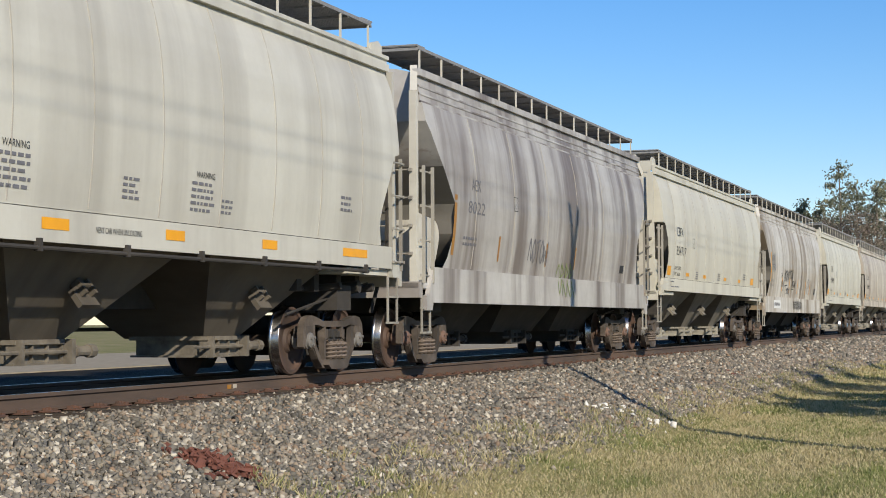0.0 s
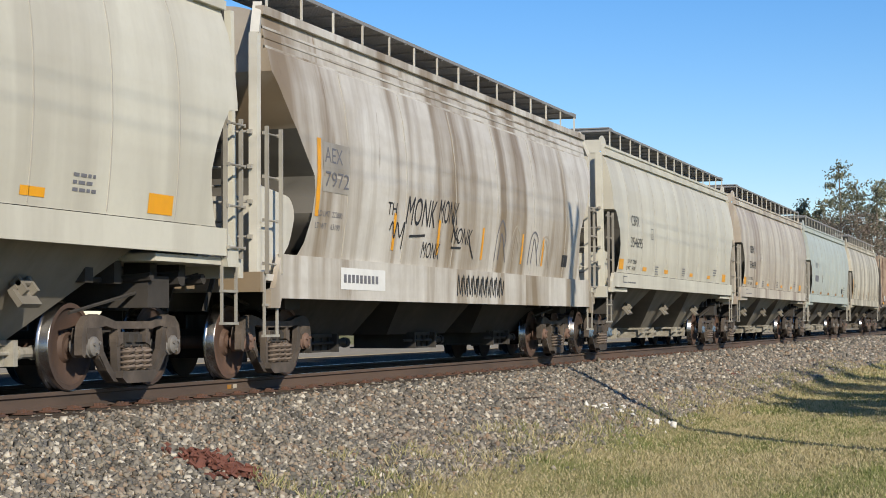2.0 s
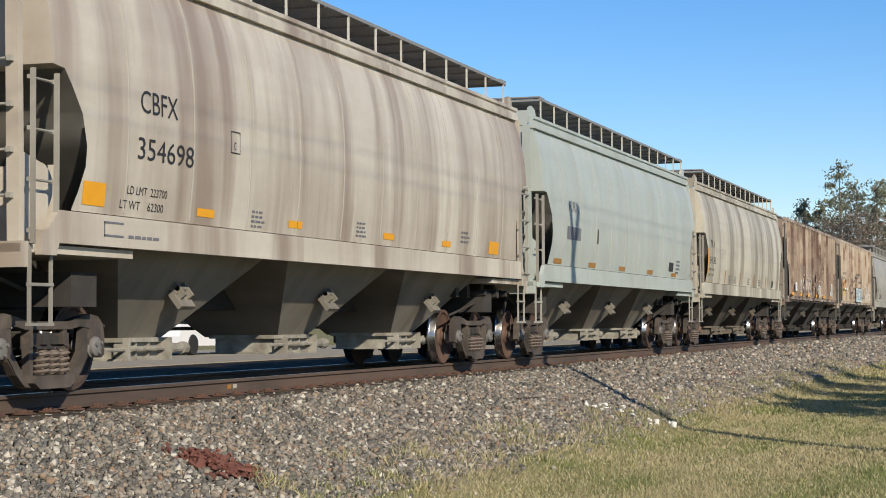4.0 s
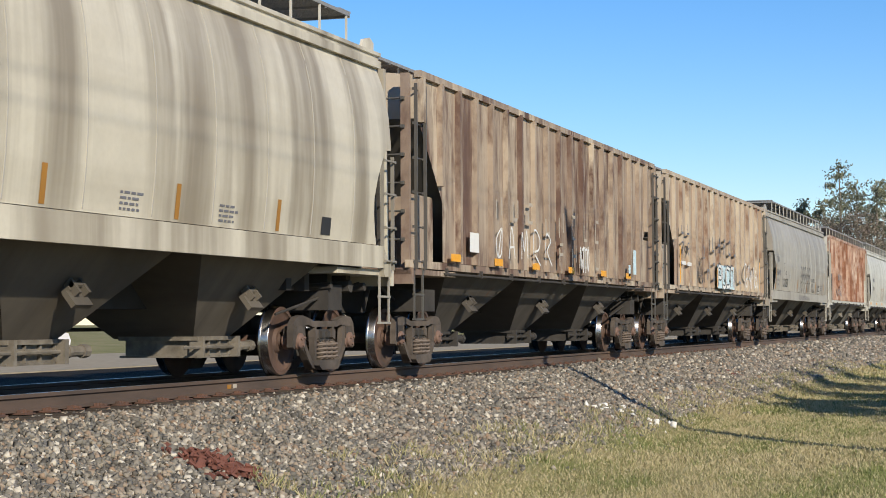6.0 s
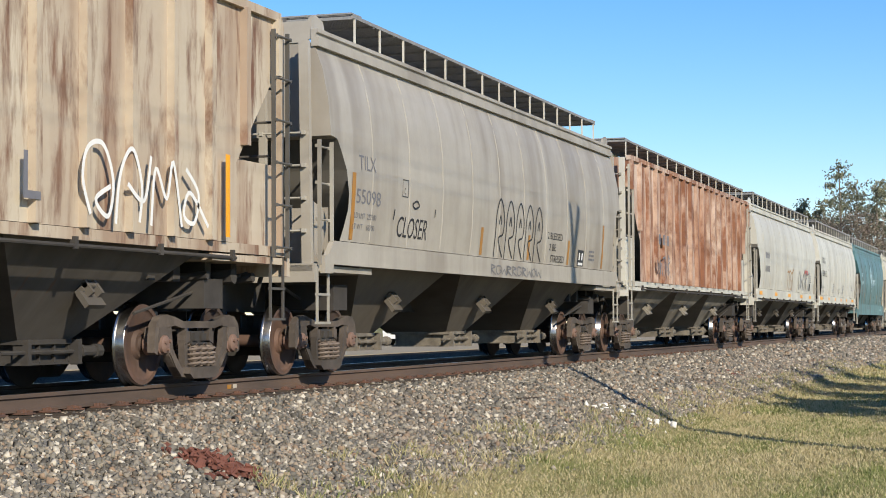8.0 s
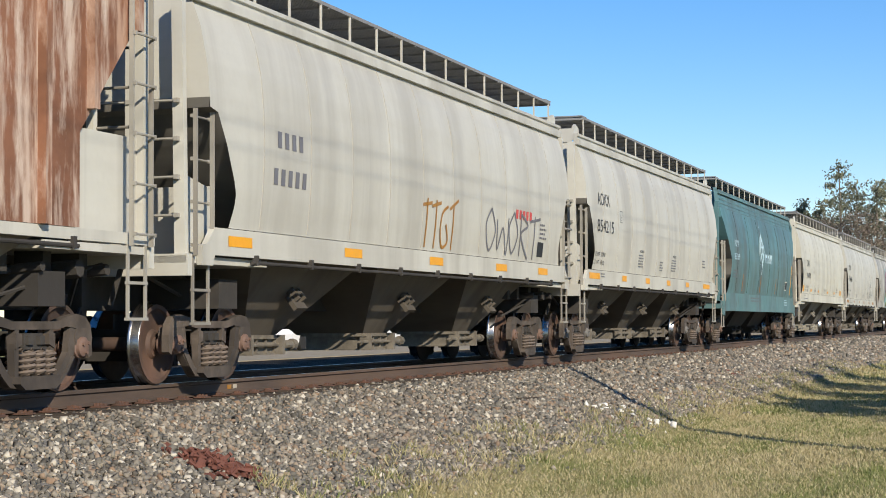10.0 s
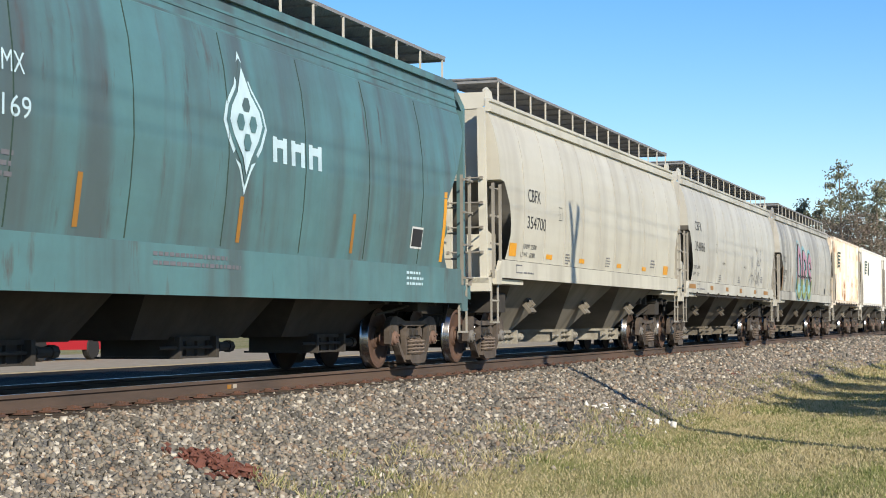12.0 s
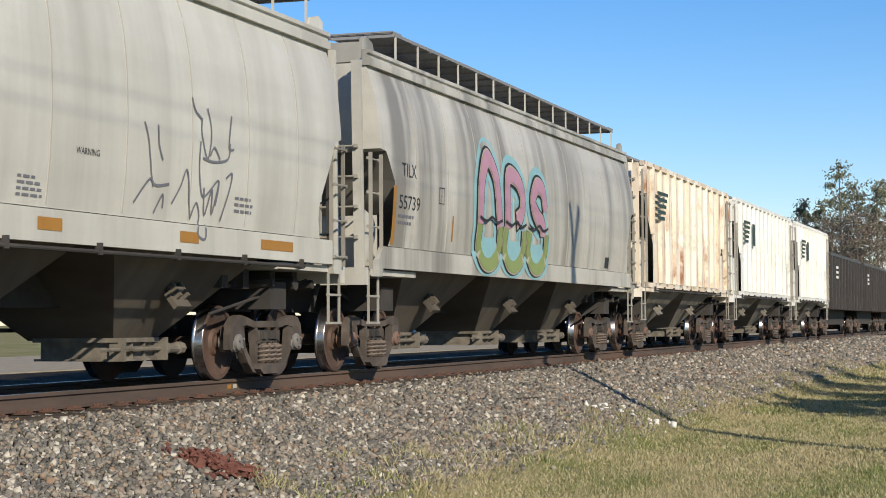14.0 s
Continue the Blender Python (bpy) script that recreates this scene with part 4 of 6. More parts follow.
P_TAN = car_paint("paint_tan_rusting", (0.55, 0.49, 0.385), (0.29, 0.195, 0.135), 0.8, 0.42, (0.21, 0.10, 0.06), seed=25.0, gloss=0.7, grime=0.25, panel=0.93, tone=0.35)
P_STONE = car_paint("paint_stone_grey", (0.40, 0.37, 0.32), (0.21, 0.18, 0.145), 0.6, 0.0, seed=28.0, grime=0.25)
P_RUST = car_paint("paint_rusted_through", (0.60, 0.50, 0.42), (0.36, 0.18, 0.10), 0.9, 0.62, (0.26, 0.11, 0.06), seed=31.0, gloss=0.75, grime=0.2)
P_TEAL = car_paint("paint_teal", (0.102, 0.235, 0.250), (0.085, 0.115, 0.12), 0.9, 0.18, (0.12, 0.085, 0.07), seed=34.0, grime=0.3)
P_TAGGED = car_paint("paint_grey_tagged", (0.56, 0.54, 0.48), (0.20, 0.185, 0.16), 0.9, 0.0, seed=37.0, grime=0.2)
P_WHITERUST = car_paint("paint_white_rusting", (0.88, 0.84, 0.74), (0.58, 0.40, 0.22), 0.55, 0.36, (0.36, 0.15, 0.06), seed=40.0, gloss=0.65, grime=0.1)
P_WHITE = car_paint("paint_white", (0.86, 0.85, 0.80), (0.55, 0.51, 0.43), 0.35, 0.05, (0.36, 0.18, 0.08), seed=43.0, grime=0.1)
P_DARK = car_paint("paint_black_sooty", (0.06, 0.052, 0.048), (0.04, 0.034, 0.03), 0.5, 0.1, (0.07, 0.04, 0.03), seed=46.0)
P_MAROON = car_paint("paint_maroon", (0.20, 0.035, 0.03), (0.09, 0.03, 0.025), 0.5, 0.1, seed=49.0)
# hopper bays: grimy paint, lowered further for the shade under the cars
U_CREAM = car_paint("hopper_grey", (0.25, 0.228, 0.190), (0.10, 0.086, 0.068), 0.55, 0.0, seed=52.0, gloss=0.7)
U_GRIME_SHADE = car_paint("hopper_grime_shade", (0.128, 0.110, 0.087), (0.060, 0.050, 0.039), 0.7, 0.0, seed=53.0, gloss=0.7)
U_BROWN = car_paint("hopper_brown_shade", (0.105, 0.092, 0.078), (0.05, 0.043, 0.036), 0.7, 0.1, seed=55.0, gloss=0.8)
# slope sheets: shade under the load is put into this colour
M_SLOPE = car_paint("slope_sheet_shade", (0.16, 0.15, 0.13), (0.08, 0.07, 0.06), 0.6, 0.0, seed=61.0, gloss=0.8)
M_LADDER = car_paint("ladder_grey", (0.40, 0.38, 0.33), (0.17, 0.15, 0.125), 0.7, 0.1, seed=64.0, gloss=0.6)
M_STEELDARK = car_paint("ladder_dark", (0.10, 0.095, 0.085), (0.06, 0.05, 0.045), 0.5, 0.1, seed=58.0)


M_SEAM = plain("weld_grime", (0.40, 0.375, 0.33), 0.8)
P_BRACKET = P_SILL


def patches(car, side, material, rects, name="reflector"):
    """Reflective patches, one object each."""
    for r in rects:
        lay_bars(car, [r], side, material, name)


def stencil_box(car, side, x, z):
    """The small framed class letter."""
    lay_bars(car, [(x, x + 0.25, z, z + 0.012), (x, x + 0.25, z + 0.24, z + 0.252), (x, x + 0.012, z, z + 0.25), (x + 0.238, x + 0.25, z, z + 0.25)], side, M_BLACK, "stencil_box")
    lay_text(car, "C", x + 0.08, z + 0.04, 0.09, side, M_BLACK)


def leaning(car, side, material, x, z0, z1, w=0.13):
    """An upright reflective strip."""
    lay_bars(car, [(x, x + w, z0, z1)], side, material, "reflector_strip")


def build_train():
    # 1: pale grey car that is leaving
    c, s, o = hopper_car(7.4, 25.0, "round", P_GREYCREAM, P_GREYCREAM, U_GRIME_SHADE, "pale grey covered hopper car with orange reflectors", cut="slant", cap=M_CAP_GREY)
    patches(c, s, M_ORANGE, [(o + d, o + d + w, 1.57, 1.68) for d, w in ((4.6, 0.48), (7.17, 0.5), (9.66, 0.44), (12.14, 0.44), (14.74, 0.9))])
    for i, d in enumerate((6.45, 10.33)):
        lay_text(c, "WARNING", o + d, 2.28, 0.07, s, M_BLACK, 0.46)
        small_print(c, o + d - 0.1, 2.20, s, M_TAGGREY, 5, 0.62, 0.045, i)
    small_print(c, o + 8.7, 2.14, s, M_TAGGREY, 4, 0.42, 0.04, 9)
    small_print(c, o + 14.6, 2.32, s, M_TAGGREY, 3, 0.45, 0.05, 8)
    small_print(c, o + 11.0, 2.05, s, M_TAGGREY, 3, 0.35, 0.04, 7)
    lay_text(c, "VENT CAR WHEN UNLOADING", o + 8.18, 1.575, 0.06, s, M_BLACK, 0.95)

    # 2: sooty grey smooth-sided car
    c, s, o = hopper_car(25.0, 42.3, "flow", P_GREY, P_GREY, M_UNDER, "grey smooth-sided hopper car streaked with soot and rust", cap=M_CAP_RUST, steel=P_SILL)
    lay_text(c, "AEX", o + 2.75, 2.82, 0.19, s, M_TAGGREY, 0.50)
    lay_text(c, "8022", o + 2.55, 2.45, 0.20, s, M_TAGGREY, 0.92)
    small_print(c, o + 2.4, 2.02, s, M_TAGGREY, 2, 0.9, 0.06, 3)
    leaning(c, s, M_AMBER, o + 1.85, 1.75, 2.7)
    for d in (4.4, 7.5, 9.7):
        leaning(c, s, M_AMBER, o + d, 1.72, 2.15, 0.09)
    patches(c, s, M_BLACK, [(o + 13.8, o + 14.15, 1.75, 1.92)], "stencil")
    lay_strokes(c, scribble(o + 6.3, 1.75, 1.3, 0.45, 5, 91), 0.03, s, M_TAGGREY)
    lay_strokes(c, scribble(o + 8.4, 1.2, 1.3, 0.6, 4, 92), 0.035, s, M_TAGGREEN)
    stencil_box(c, s, o + 5.2, 2.62)

    def cream_car(f, r, num, paint, mark="CBFX", w="62300", l="223700", seed=0, faded=False):
        c, s, o = hopper_car(f, r, "round", paint, P_CREAM if paint is P_CREAM else paint, U_GRIME_SHADE if faded else U_CREAM, "cream covered hopper car with orange reflectors and black stencils" if paint is P_CREAM else "cream covered hopper car with brown run-off stains", cap=M_CAP if num == "354695" else M_CAP_GREY, cut="slant" if faded else "", shift=0.0 if faded else 0.3)
        if faded:
            lay_text(c, mark, o + 1.68, 3.12, 0.25, s, M_BLACK, 1.0)
            lay_text(c, num, o + 1.62, 2.58, 0.25, s, M_BLACK, 1.48)
            lay_text(c, "LD LMT  " + l, o + 1.55, 2.10, 0.085, s, M_BLACK, 0.95)
            lay_text(c, "LT WT    " + w, o + 1.50, 1.92, 0.085, s, M_BLACK, 0.95)
        else:
            lay_text(c, mark, o + 2.76, 2.85, 0.235, s, M_BLACK, 0.85)
            lay_text(c, num, o + 2.70, 2.37, 0.225, s, M_BLACK, 1.30)
            lay_text(c, "LD LMT  " + l, o + 2.55, 2.00, 0.085, s, M_BLACK, 0.88)
            lay_text(c, "LT WT    " + w, o + 2.42, 1.85, 0.085, s, M_BLACK, 0.95)
        end_text(c, mark, o + 0.75, 0.30, 3.80, 0.17, M_BLACK, 0.62)
        end_text(c, num, o + 0.75, 0.40, 3.52, 0.17, M_BLACK, 0.85)
        small = M_AMBER if faded else M_ORANGE
        if faded:
            patches(c, s, small, [(o + d, o + d + e, 1.56, 1.68) for d, e in ((1.0, 0.9), (4.2, 0.44), (6.8, 0.44), (9.36, 0.44), (12.25, 0.45), (14.37, 0.95))])
        else:
            patches(c, s, small, [(o + 1.68, o + 2.12, 1.84, 2.07), (o + 15.15, o + 15.7, 1.83, 2.04)] + [(o + d, o + d + 0.43, 1.86, 1.95) for d in (4.17, 6.70, 10.07, 12.68)])
        stencil_box(c, s, o + 4.93, 2.62)
        small_print(c, o + 5.6, 1.98, s, M_TAGGREY, 4, 0.38, 0.035, seed)
        small_print(c, o + 9.0, 2.02, s, M_TAGGREY, 4, 0.45, 0.035, seed + 1)
        small_print(c, o + 13.6, 2.10, s, M_TAGGREY, 3, 0.5, 0.045, seed + 2)
        small_print(c, o + 2.6, 1.55, s, M_TAGGREY, 1, 0.8, 0.04, seed + 3)
        patches(c, s, M_TAGGREY, [(o + 2.1, o + 2.5, 1.55, 1.57), (o + 2.1, o + 2.12, 1.55, 1.7), (o + 2.1, o + 2.5, 1.68, 1.7)], "stencil")
        return c, s, o

    # 3 to 6
    cream_car(42.3, 60.0, "354717", P_CREAM, seed=10)
    c, s, o = hopper_car(60.0, 77.7, "flow", P_GREYBROWN, P_GREYBROWN, M_UNDER, "grey smooth-sided hopper car with ochre streaks and graffiti", cap=M_CAP_RUST, steel=P_SILL)
    patches(c, s, P_STONE, [(o + 2.15, o + 3.1, 2.38, 3.02)], "repaint_patch")
    lay_text(c, "AEX", o + 2.2, 2.76, 0.20, s, M_TAGGREY, 0.62, proud=0.010)
    lay_text(c, "7972", o + 2.2, 2.45, 0.20, s, M_TAGGREY, 0.85, proud=0.010)
    leaning(c, s, M_ORANGE, o + 1.95, 2.05, 3.05)
    for d in (4.9, 6.9, 9.2, 11.6, 13.0):
        leaning(c, s, M_ORANGE, o + d, 1.72, 2.25, 0.10)
    for words, x, z, size, w, sh in (("MONK", 5.35, 2.12, 0.42, 1.35, 0.25), ("MONK", 6.85, 2.22, 0.36, 0.95, 0.2), ("MONK", 7.55, 1.93, 0.26, 1.05, 0.25), ("MONK", 6.2, 1.66, 0.24, 0.85, 0.15), ("TH", 4.6, 2.22, 0.18, 0.38, 0.1)):
        lay_text(c, words, o + x, z, size, s, M_BLACK, w, "graffiti", shear=sh)
    lay_strokes(c, [[(o + 4.75, 2.0), (o + 4.85, 2.12), (o + 4.95, 1.9), (o + 5.05, 2.12), (o + 5.2, 1.92), (o + 5.35, 2.14), (o + 5.3, 1.75)], [(o + 7.55, 2.35), (o + 7.75, 2.05), (o + 7.95, 1.98)], [(o + 5.6, 1.95), (o + 6.3, 1.99)], [(o + 7.6, 1.86), (o + 8.1, 1.87)], [(o + 8.5, 1.98), (o + 8.8, 1.72)]], 0.035, s, M_BLACK)
    for k, x in enumerate((10.0, 10.9, 12.1, 12.9)):
        lay_strokes(c, [[(o + x, 1.72), (o + x + 0.05, 2.15), (o + x + 0.3, 2.42 - 0.05 * k), (o + x + 0.55, 2.2), (o + x + 0.5, 1.95)], [(o + x + 0.2, 1.75), (o + x + 0.3, 2.2), (o + x + 0.65, 1.72)]], 0.035, s, (M_TAGGREY, M_TAGPALE)[k % 2])
    lay_strokes(c, [[(o + 7.9 + 0.26 * k, 1.10), (o + 7.98 + 0.26 * k, 1.44), (o + 8.06 + 0.26 * k, 1.14), (o + 8.16 + 0.26 * k, 1.40), (o + 8.12 + 0.26 * k, 1.25)] for k in range(10)], 0.035, s, M_BLACK)
    lay_text(c, "LD LMT  222800", o + 2.05, 2.06, 0.075, s, M_TAGGREY, 0.85)
    lay_text(c, "LT WT    63100", o + 2.0, 1.90, 0.075, s, M_TAGGREY, 0.85)
    patches(c, s, M_WHITE, [(o + 2.9, o + 4.6, 1.13, 1.42)], "label_panel")
    for k in range(9):
        lay_bars(c, [(o + 3.0 + 0.15 * k, o + 3.10 + 0.15 * k, 1.22, 1.33)], s, M_TAGGREY, "name_bar", 0.010)
    patches(c, s, M_BLACK, [(o + 14.5, o + 14.9, 1.75, 1.98)], "stencil")
    cream_car(77.7, 95.2, "354695", P_CREAM, l="223800", w="62200", seed=20)
    cream_car(95.2, 113.0, "354698", P_CREAM2, seed=30)

    # 7: pale blue
    c, s, o = hopper_car(113.0, 129.8, "round", P_BLUE, P_BLUE, U_CREAM, "pale blue covered hopper car with dark stencils", cap=M_CAP_GREY)
    lay_text(c, "FURX", o + 2.6, 2.85, 0.2, s, M_TAGGREY, 0.75)
    lay_bars(c, [(o + 2.5, o + 3.6, 2.30, 2.55)], s, M_TAGGREY, "number_bar")
    patches(c, s, M_AMBER, [(o + d, o + d + 0.6, 1.80, 1.90) for d in (1.6, 4.4, 7.2, 10.2, 13.1)])
    patches(c, s, M_BLACK, [(o + 12.7, o + 13.25, 1.93, 2.15), (o + 5.0, o + 5.1, 2.3, 2.6)], "stencil")
    small_print(c, o + 13.6, 2.18, s, M_TAGGREY, 4, 0.5, 0.06, 41)

    # 8: beige with dark streaks
    c, s, o = hopper_car(129.8, 147.0, "round", P_BEIGE, P_BEIGE, U_GRIME_SHADE, "beige covered hopper car with dark vertical run-off streaks", cap=M_CAP_RUST, board_short=1.0)
    end_text(c, "54138", o + 0.75, 0.2, 3.62, 0.16, M_BLACK, 0.7)
    lay_text(c, "TILX", o + 1.74, 2.76, 0.20, s, M_BLACK, 0.66)
    lay_text(c, "54138", o + 1.66, 2.30, 0.20, s, M_BLACK, 0.95)
    lay_text(c, "LD LMT  222400", o + 1.56, 2.10, 0.075, s, M_BLACK, 0.85)
    lay_text(c, "LT WT    63600", o + 1.50, 1.95, 0.075, s, M_BLACK, 0.85)
    leaning(c, s, M_ORANGE, o + 1.34, 1.80, 2.72)
    for d in (4.3, 7.08, 9.82, 12.5):
        leaning(c, s, M_AMBER, o + d, 1.80, 2.18, 0.10)
    for k, d in enumerate((4.9, 5.9, 8.6, 10.9)):
        small_print(c, o + d, 2.0, s, M_TAGGREY, 4, 0.5, 0.035, 50 + k)
    patches(c, s, M_BLACK, [(o + 13.93, o + 14.25, 1.82, 2.05)], "stencil")
    stencil_box(c, s, o + 3.56, 2.5)

    # 9 and 10: ribbed cars; the faded owner's names stand as upright bars of their letters' size
    def letters(row, x, z, w, hgt, thick=0.09):
        """Worn letters too broken to read: upright and level bars, a part of them gone."""
        rng = random.Random(int(x * 100))
        r = []
        for k in range(row):
            a, wd = x + k * w, 0.30
            left, right = (a, a + thick, z, z + hgt * rng.uniform(0.6, 1.0)), (a + wd, a + wd + thick, z + hgt * rng.uniform(0.0, 0.35), z + hgt)
            top, foot = (a + thick, a + wd, z + hgt - thick, z + hgt), (a + thick, a + wd, z, z + thick)
            slant = (a + thick, a + wd, z + hgt * 0.45, z + hgt * 0.45 + thick)
            r.append(rng.choice(([left, right], [left, right, slant], [left, foot], [left, top, slant], [left, top, foot], [left, right, foot])))
        return r

    def name_row(car, side, material, name, rows):
        for r in rows:
            lay_bars(car, r, side, material, name)

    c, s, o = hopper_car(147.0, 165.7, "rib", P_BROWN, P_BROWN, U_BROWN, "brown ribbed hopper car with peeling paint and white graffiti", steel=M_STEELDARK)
    sd = [(z, w + 0.095) for z, w in s]
    patches(c, sd, M_WHITE, [(o + 3.0, o + 3.5, 1.82, 2.14)], "label_panel")
    lay_strokes(c, [[(o + 4.75, 2.28), (o + 4.5, 2.1), (o + 4.55, 1.82), (o + 4.78, 1.86), (o + 4.82, 2.3), (o + 4.6, 1.8)],
                    [(o + 5.25, 1.78), (o + 5.42, 2.34), (o + 5.62, 1.80)], [(o + 5.28, 1.98), (o + 5.58, 2.0)],
                    [(o + 6.05, 1.80), (o + 6.08, 2.28), (o + 6.22, 1.95), (o + 6.38, 2.32), (o + 6.45, 1.82)],
                    [(o + 6.85, 1.74), (o + 6.88, 2.34), (o + 7.25, 2.22), (o + 7.2, 2.02), (o + 6.9, 1.96)], [(o + 6.95, 1.9), (o + 7.3, 1.72)],
                    [(o + 7.7, 1.74), (o + 7.72, 2.3), (o + 8.05, 2.2), (o + 7.8, 2.0), (o + 8.15, 1.74)]], 0.04, sd, M_WHITE)
    name_row(c, sd, M_TAGPALE, "number_bar", letters(3, o + 4.5, 2.45, 1.0, 0.38, 0.06))
    name_row(c, sd, M_TAGPALE, "name_bar", letters(5, o + 7.7, 2.30, 0.98, 0.48, 0.06))
    name_row(c, sd, M_TAGPALE, "name_bar", letters(4, o + 8.7, 1.75, 0.98, 0.45, 0.06))
    lay_strokes(c, scribble(o + 10.3, 1.70, 0.8, 0.5, 4, 14), 0.05, sd, M_WHITE)
    patches(c, sd, M_ORANGE, [(o + d, o + d + 0.5, 1.64, 1.76) for d in (2.02, 4.38, 6.77, 9.39, 12.13, 14.51)])
    patches(c, sd, M_TAGBLUE, [(o + 15.3, o + 15.6, 1.75, 2.3), (o + 14.8, o + 15.0, 1.7, 1.95)], "sticker")
    c, s, o = hopper_car(165.7, 184.0, "rib", P_TAN, P_TAN, U_BROWN, "tan ribbed hopper car, rust-streaked, with graffiti", steel=M_STEELDARK)
    sd = [(z, w + 0.095) for z, w in s]
    name_row(c, sd, M_TAGGREY, "name_bar", letters(5, o + 6.98, 2.62, 0.93, 0.45, 0.075))
    name_row(c, sd, M_TAGGREY, "name_bar", letters(7, o + 6.12, 1.83, 0.92, 0.50, 0.075))
    name_row(c, sd, M_TAGGREY, "number_bar", letters(2, o + 2.40, 2.94, 0.78, 0.34, 0.06))
    for word, x in (("7", 2.42), ("9", 3.20), ("1", 4.78), ("2", 5.50)):
        lay_text(c, word, o + x, 2.40, 0.36, sd, M_TAGGREY, 0.30 if word != "1" else 0.12)
    patches(c, sd, M_TAGBLUE, [(o + 7.82, o + 10.75, 1.63, 2.30)], "graffiti_ground")
    for k, x in enumerate((7.95, 8.65, 9.35, 10.05)):
        a = o + x
        q = [[(a, 1.70), (a, 2.22), (a + 0.45, 2.22), (a + 0.45, 1.95), (a, 1.95)], [(a, 2.22), (a, 1.72), (a + 0.5, 1.72), (a + 0.5, 2.22)], [(a + 0.5, 2.22), (a, 2.22), (a, 1.72), (a + 0.5, 1.72)], [(a, 1.70), (a + 0.1, 2.22), (a + 0.45, 2.2), (a + 0.5, 1.70)]][k]
        lay_strokes(c, [q], 0.17, sd, M_BLACK, proud=0.010)
        lay_strokes(c, [q], 0.09, sd, M_WHITE, proud=0.014)
    lay_strokes(c, [[(o + 12.85, 1.75), (o + 12.7, 2.1), (o + 12.8, 2.4), (o + 13.1, 2.45), (o + 13.3, 2.1), (o + 13.2, 1.75), (o + 12.95, 1.9), (o + 13.25, 2.05)],
                    [(o + 13.35, 1.68), (o + 13.45, 2.2), (o + 13.7, 2.46), (o + 13.9, 2.1), (o + 13.85, 1.72)], [(o + 13.6, 2.1), (o + 13.95, 1.95), (o + 14.1, 2.42)],
                    [(o + 14.1, 1.70), (o + 14.2, 2.3), (o + 14.45, 2.0), (o + 14.6, 2.4), (o + 14.8, 1.72)], [(o + 14.9, 2.35), (o + 15.2, 2.1), (o + 15.1, 1.78), (o + 14.85, 1.85), (o + 15.0, 2.1), (o + 15.45, 1.75)]], 0.05, sd, M_WHITE)
    lay_strokes(c, scribble(o + 4.6, 1.75, 0.9, 0.7, 4, 23), 0.035, sd, M_BLACK)
    patches(c, sd, M_WHITE, [(o + 2.4, o + 3.0, 2.15, 2.24), (o + 3.2, o + 3.8, 2.14, 2.23)], "reflector_strip")
    leaning(c, sd, M_ORANGE, o + 2.16, 1.66, 2.62, 0.12)
    leaning(c, sd, M_ORANGE, o + 7.72, 1.66, 2.2, 0.10)
    leaning(c, sd, M_ORANGE, o + 15.9, 1.66, 2.6, 0.12)

    # 11: stone grey with outlined graffiti
    c, s, o = hopper_car(184.0, 202.4, "round", P_STONE, P_STONE, U_GRIME_SHADE, "stone-grey covered hopper car with black outlined graffiti", board_short=1.6)
    lay_text(c, "TILX", o + 1.74, 2.76, 0.2, s, M_TAGGREY, 0.66)
    lay_text(c, "55098", o + 1.66, 2.30, 0.2, s, M_TAGGREY, 0.95)
    lay_text(c, "LD LMT  222300", o + 1.62, 2.10, 0.075, s, M_TAGGREY, 0.85)
    lay_text(c, "LT WT    68700", o + 1.58, 1.95, 0.075, s, M_TAGGREY, 0.85)
    for d, z in ((1.5, 2.7), (7.40, 2.25), (10.28, 2.25), (13.15, 2.27), (16.0, 2.70)):
        leaning(c, s, M_AMBER, o + d, 1.80, z, 0.13)
    for k in range(5):
        a = o + 8.2 + k * 0.62
        lay_strokes(c, [[(a, 1.78), (a + 0.05, 2.5), (a + 0.28, 2.78), (a + 0.5, 2.5), (a + 0.45, 2.2), (a + 0.2, 2.1), (a + 0.5, 1.8)], [(a + 0.2, 2.35), (a + 0.28, 2.5), (a + 0.34, 2.35)]], 0.035, s, M_BLACK)
    lay_text(c, "2 BLESSED", o + 11.6, 2.24, 0.13, s, M_BLACK, 1.1)
    lay_text(c, "2 BE", o + 11.75, 2.03, 0.13, s, M_BLACK, 0.5)
    lay_text(c, "STRESSED", o + 11.9, 1.82, 0.13, s, M_BLACK, 1.0)
    lay_text(c, "CLOSER", o + 3.3, 1.92, 0.30, s, M_BLACK, 1.35, "graffiti", shear=0.2)
    lay_strokes(c, [[(o + 3.95, 2.42), (o + 4.15, 2.47), (o + 4.25, 2.40), (o + 4.05, 2.36), (o + 3.95, 2.42)], [(o + 3.2, 2.3), (o + 3.15, 2.15)], [(o + 5.0, 2.4), (o + 4.98, 2.28)]], 0.03, s, M_BLACK)
    lay_strokes(c, scribble(o + 8.0, 1.50, 3.2, 0.16, 10, 33), 0.02, s, M_TAGGREY)
    patches(c, s, M_BLACK, [(o + 13.98, o + 14.45, 1.80, 2.12)], "stencil")
    lay_bars(c, [(o + 14.03, o + 14.40, 1.82, 1.87), (o + 14.05, o + 14.15, 1.92, 2.06), (o + 14.27, o + 14.37, 1.92, 2.06)], s, M_WHITE, "stencil", 0.010)
    small_print(c, o + 14.9, 2.1, s, M_TAGGREY, 3, 0.5, 0.05, 35)
    stencil_box(c, s, o + 3.5, 2.5)

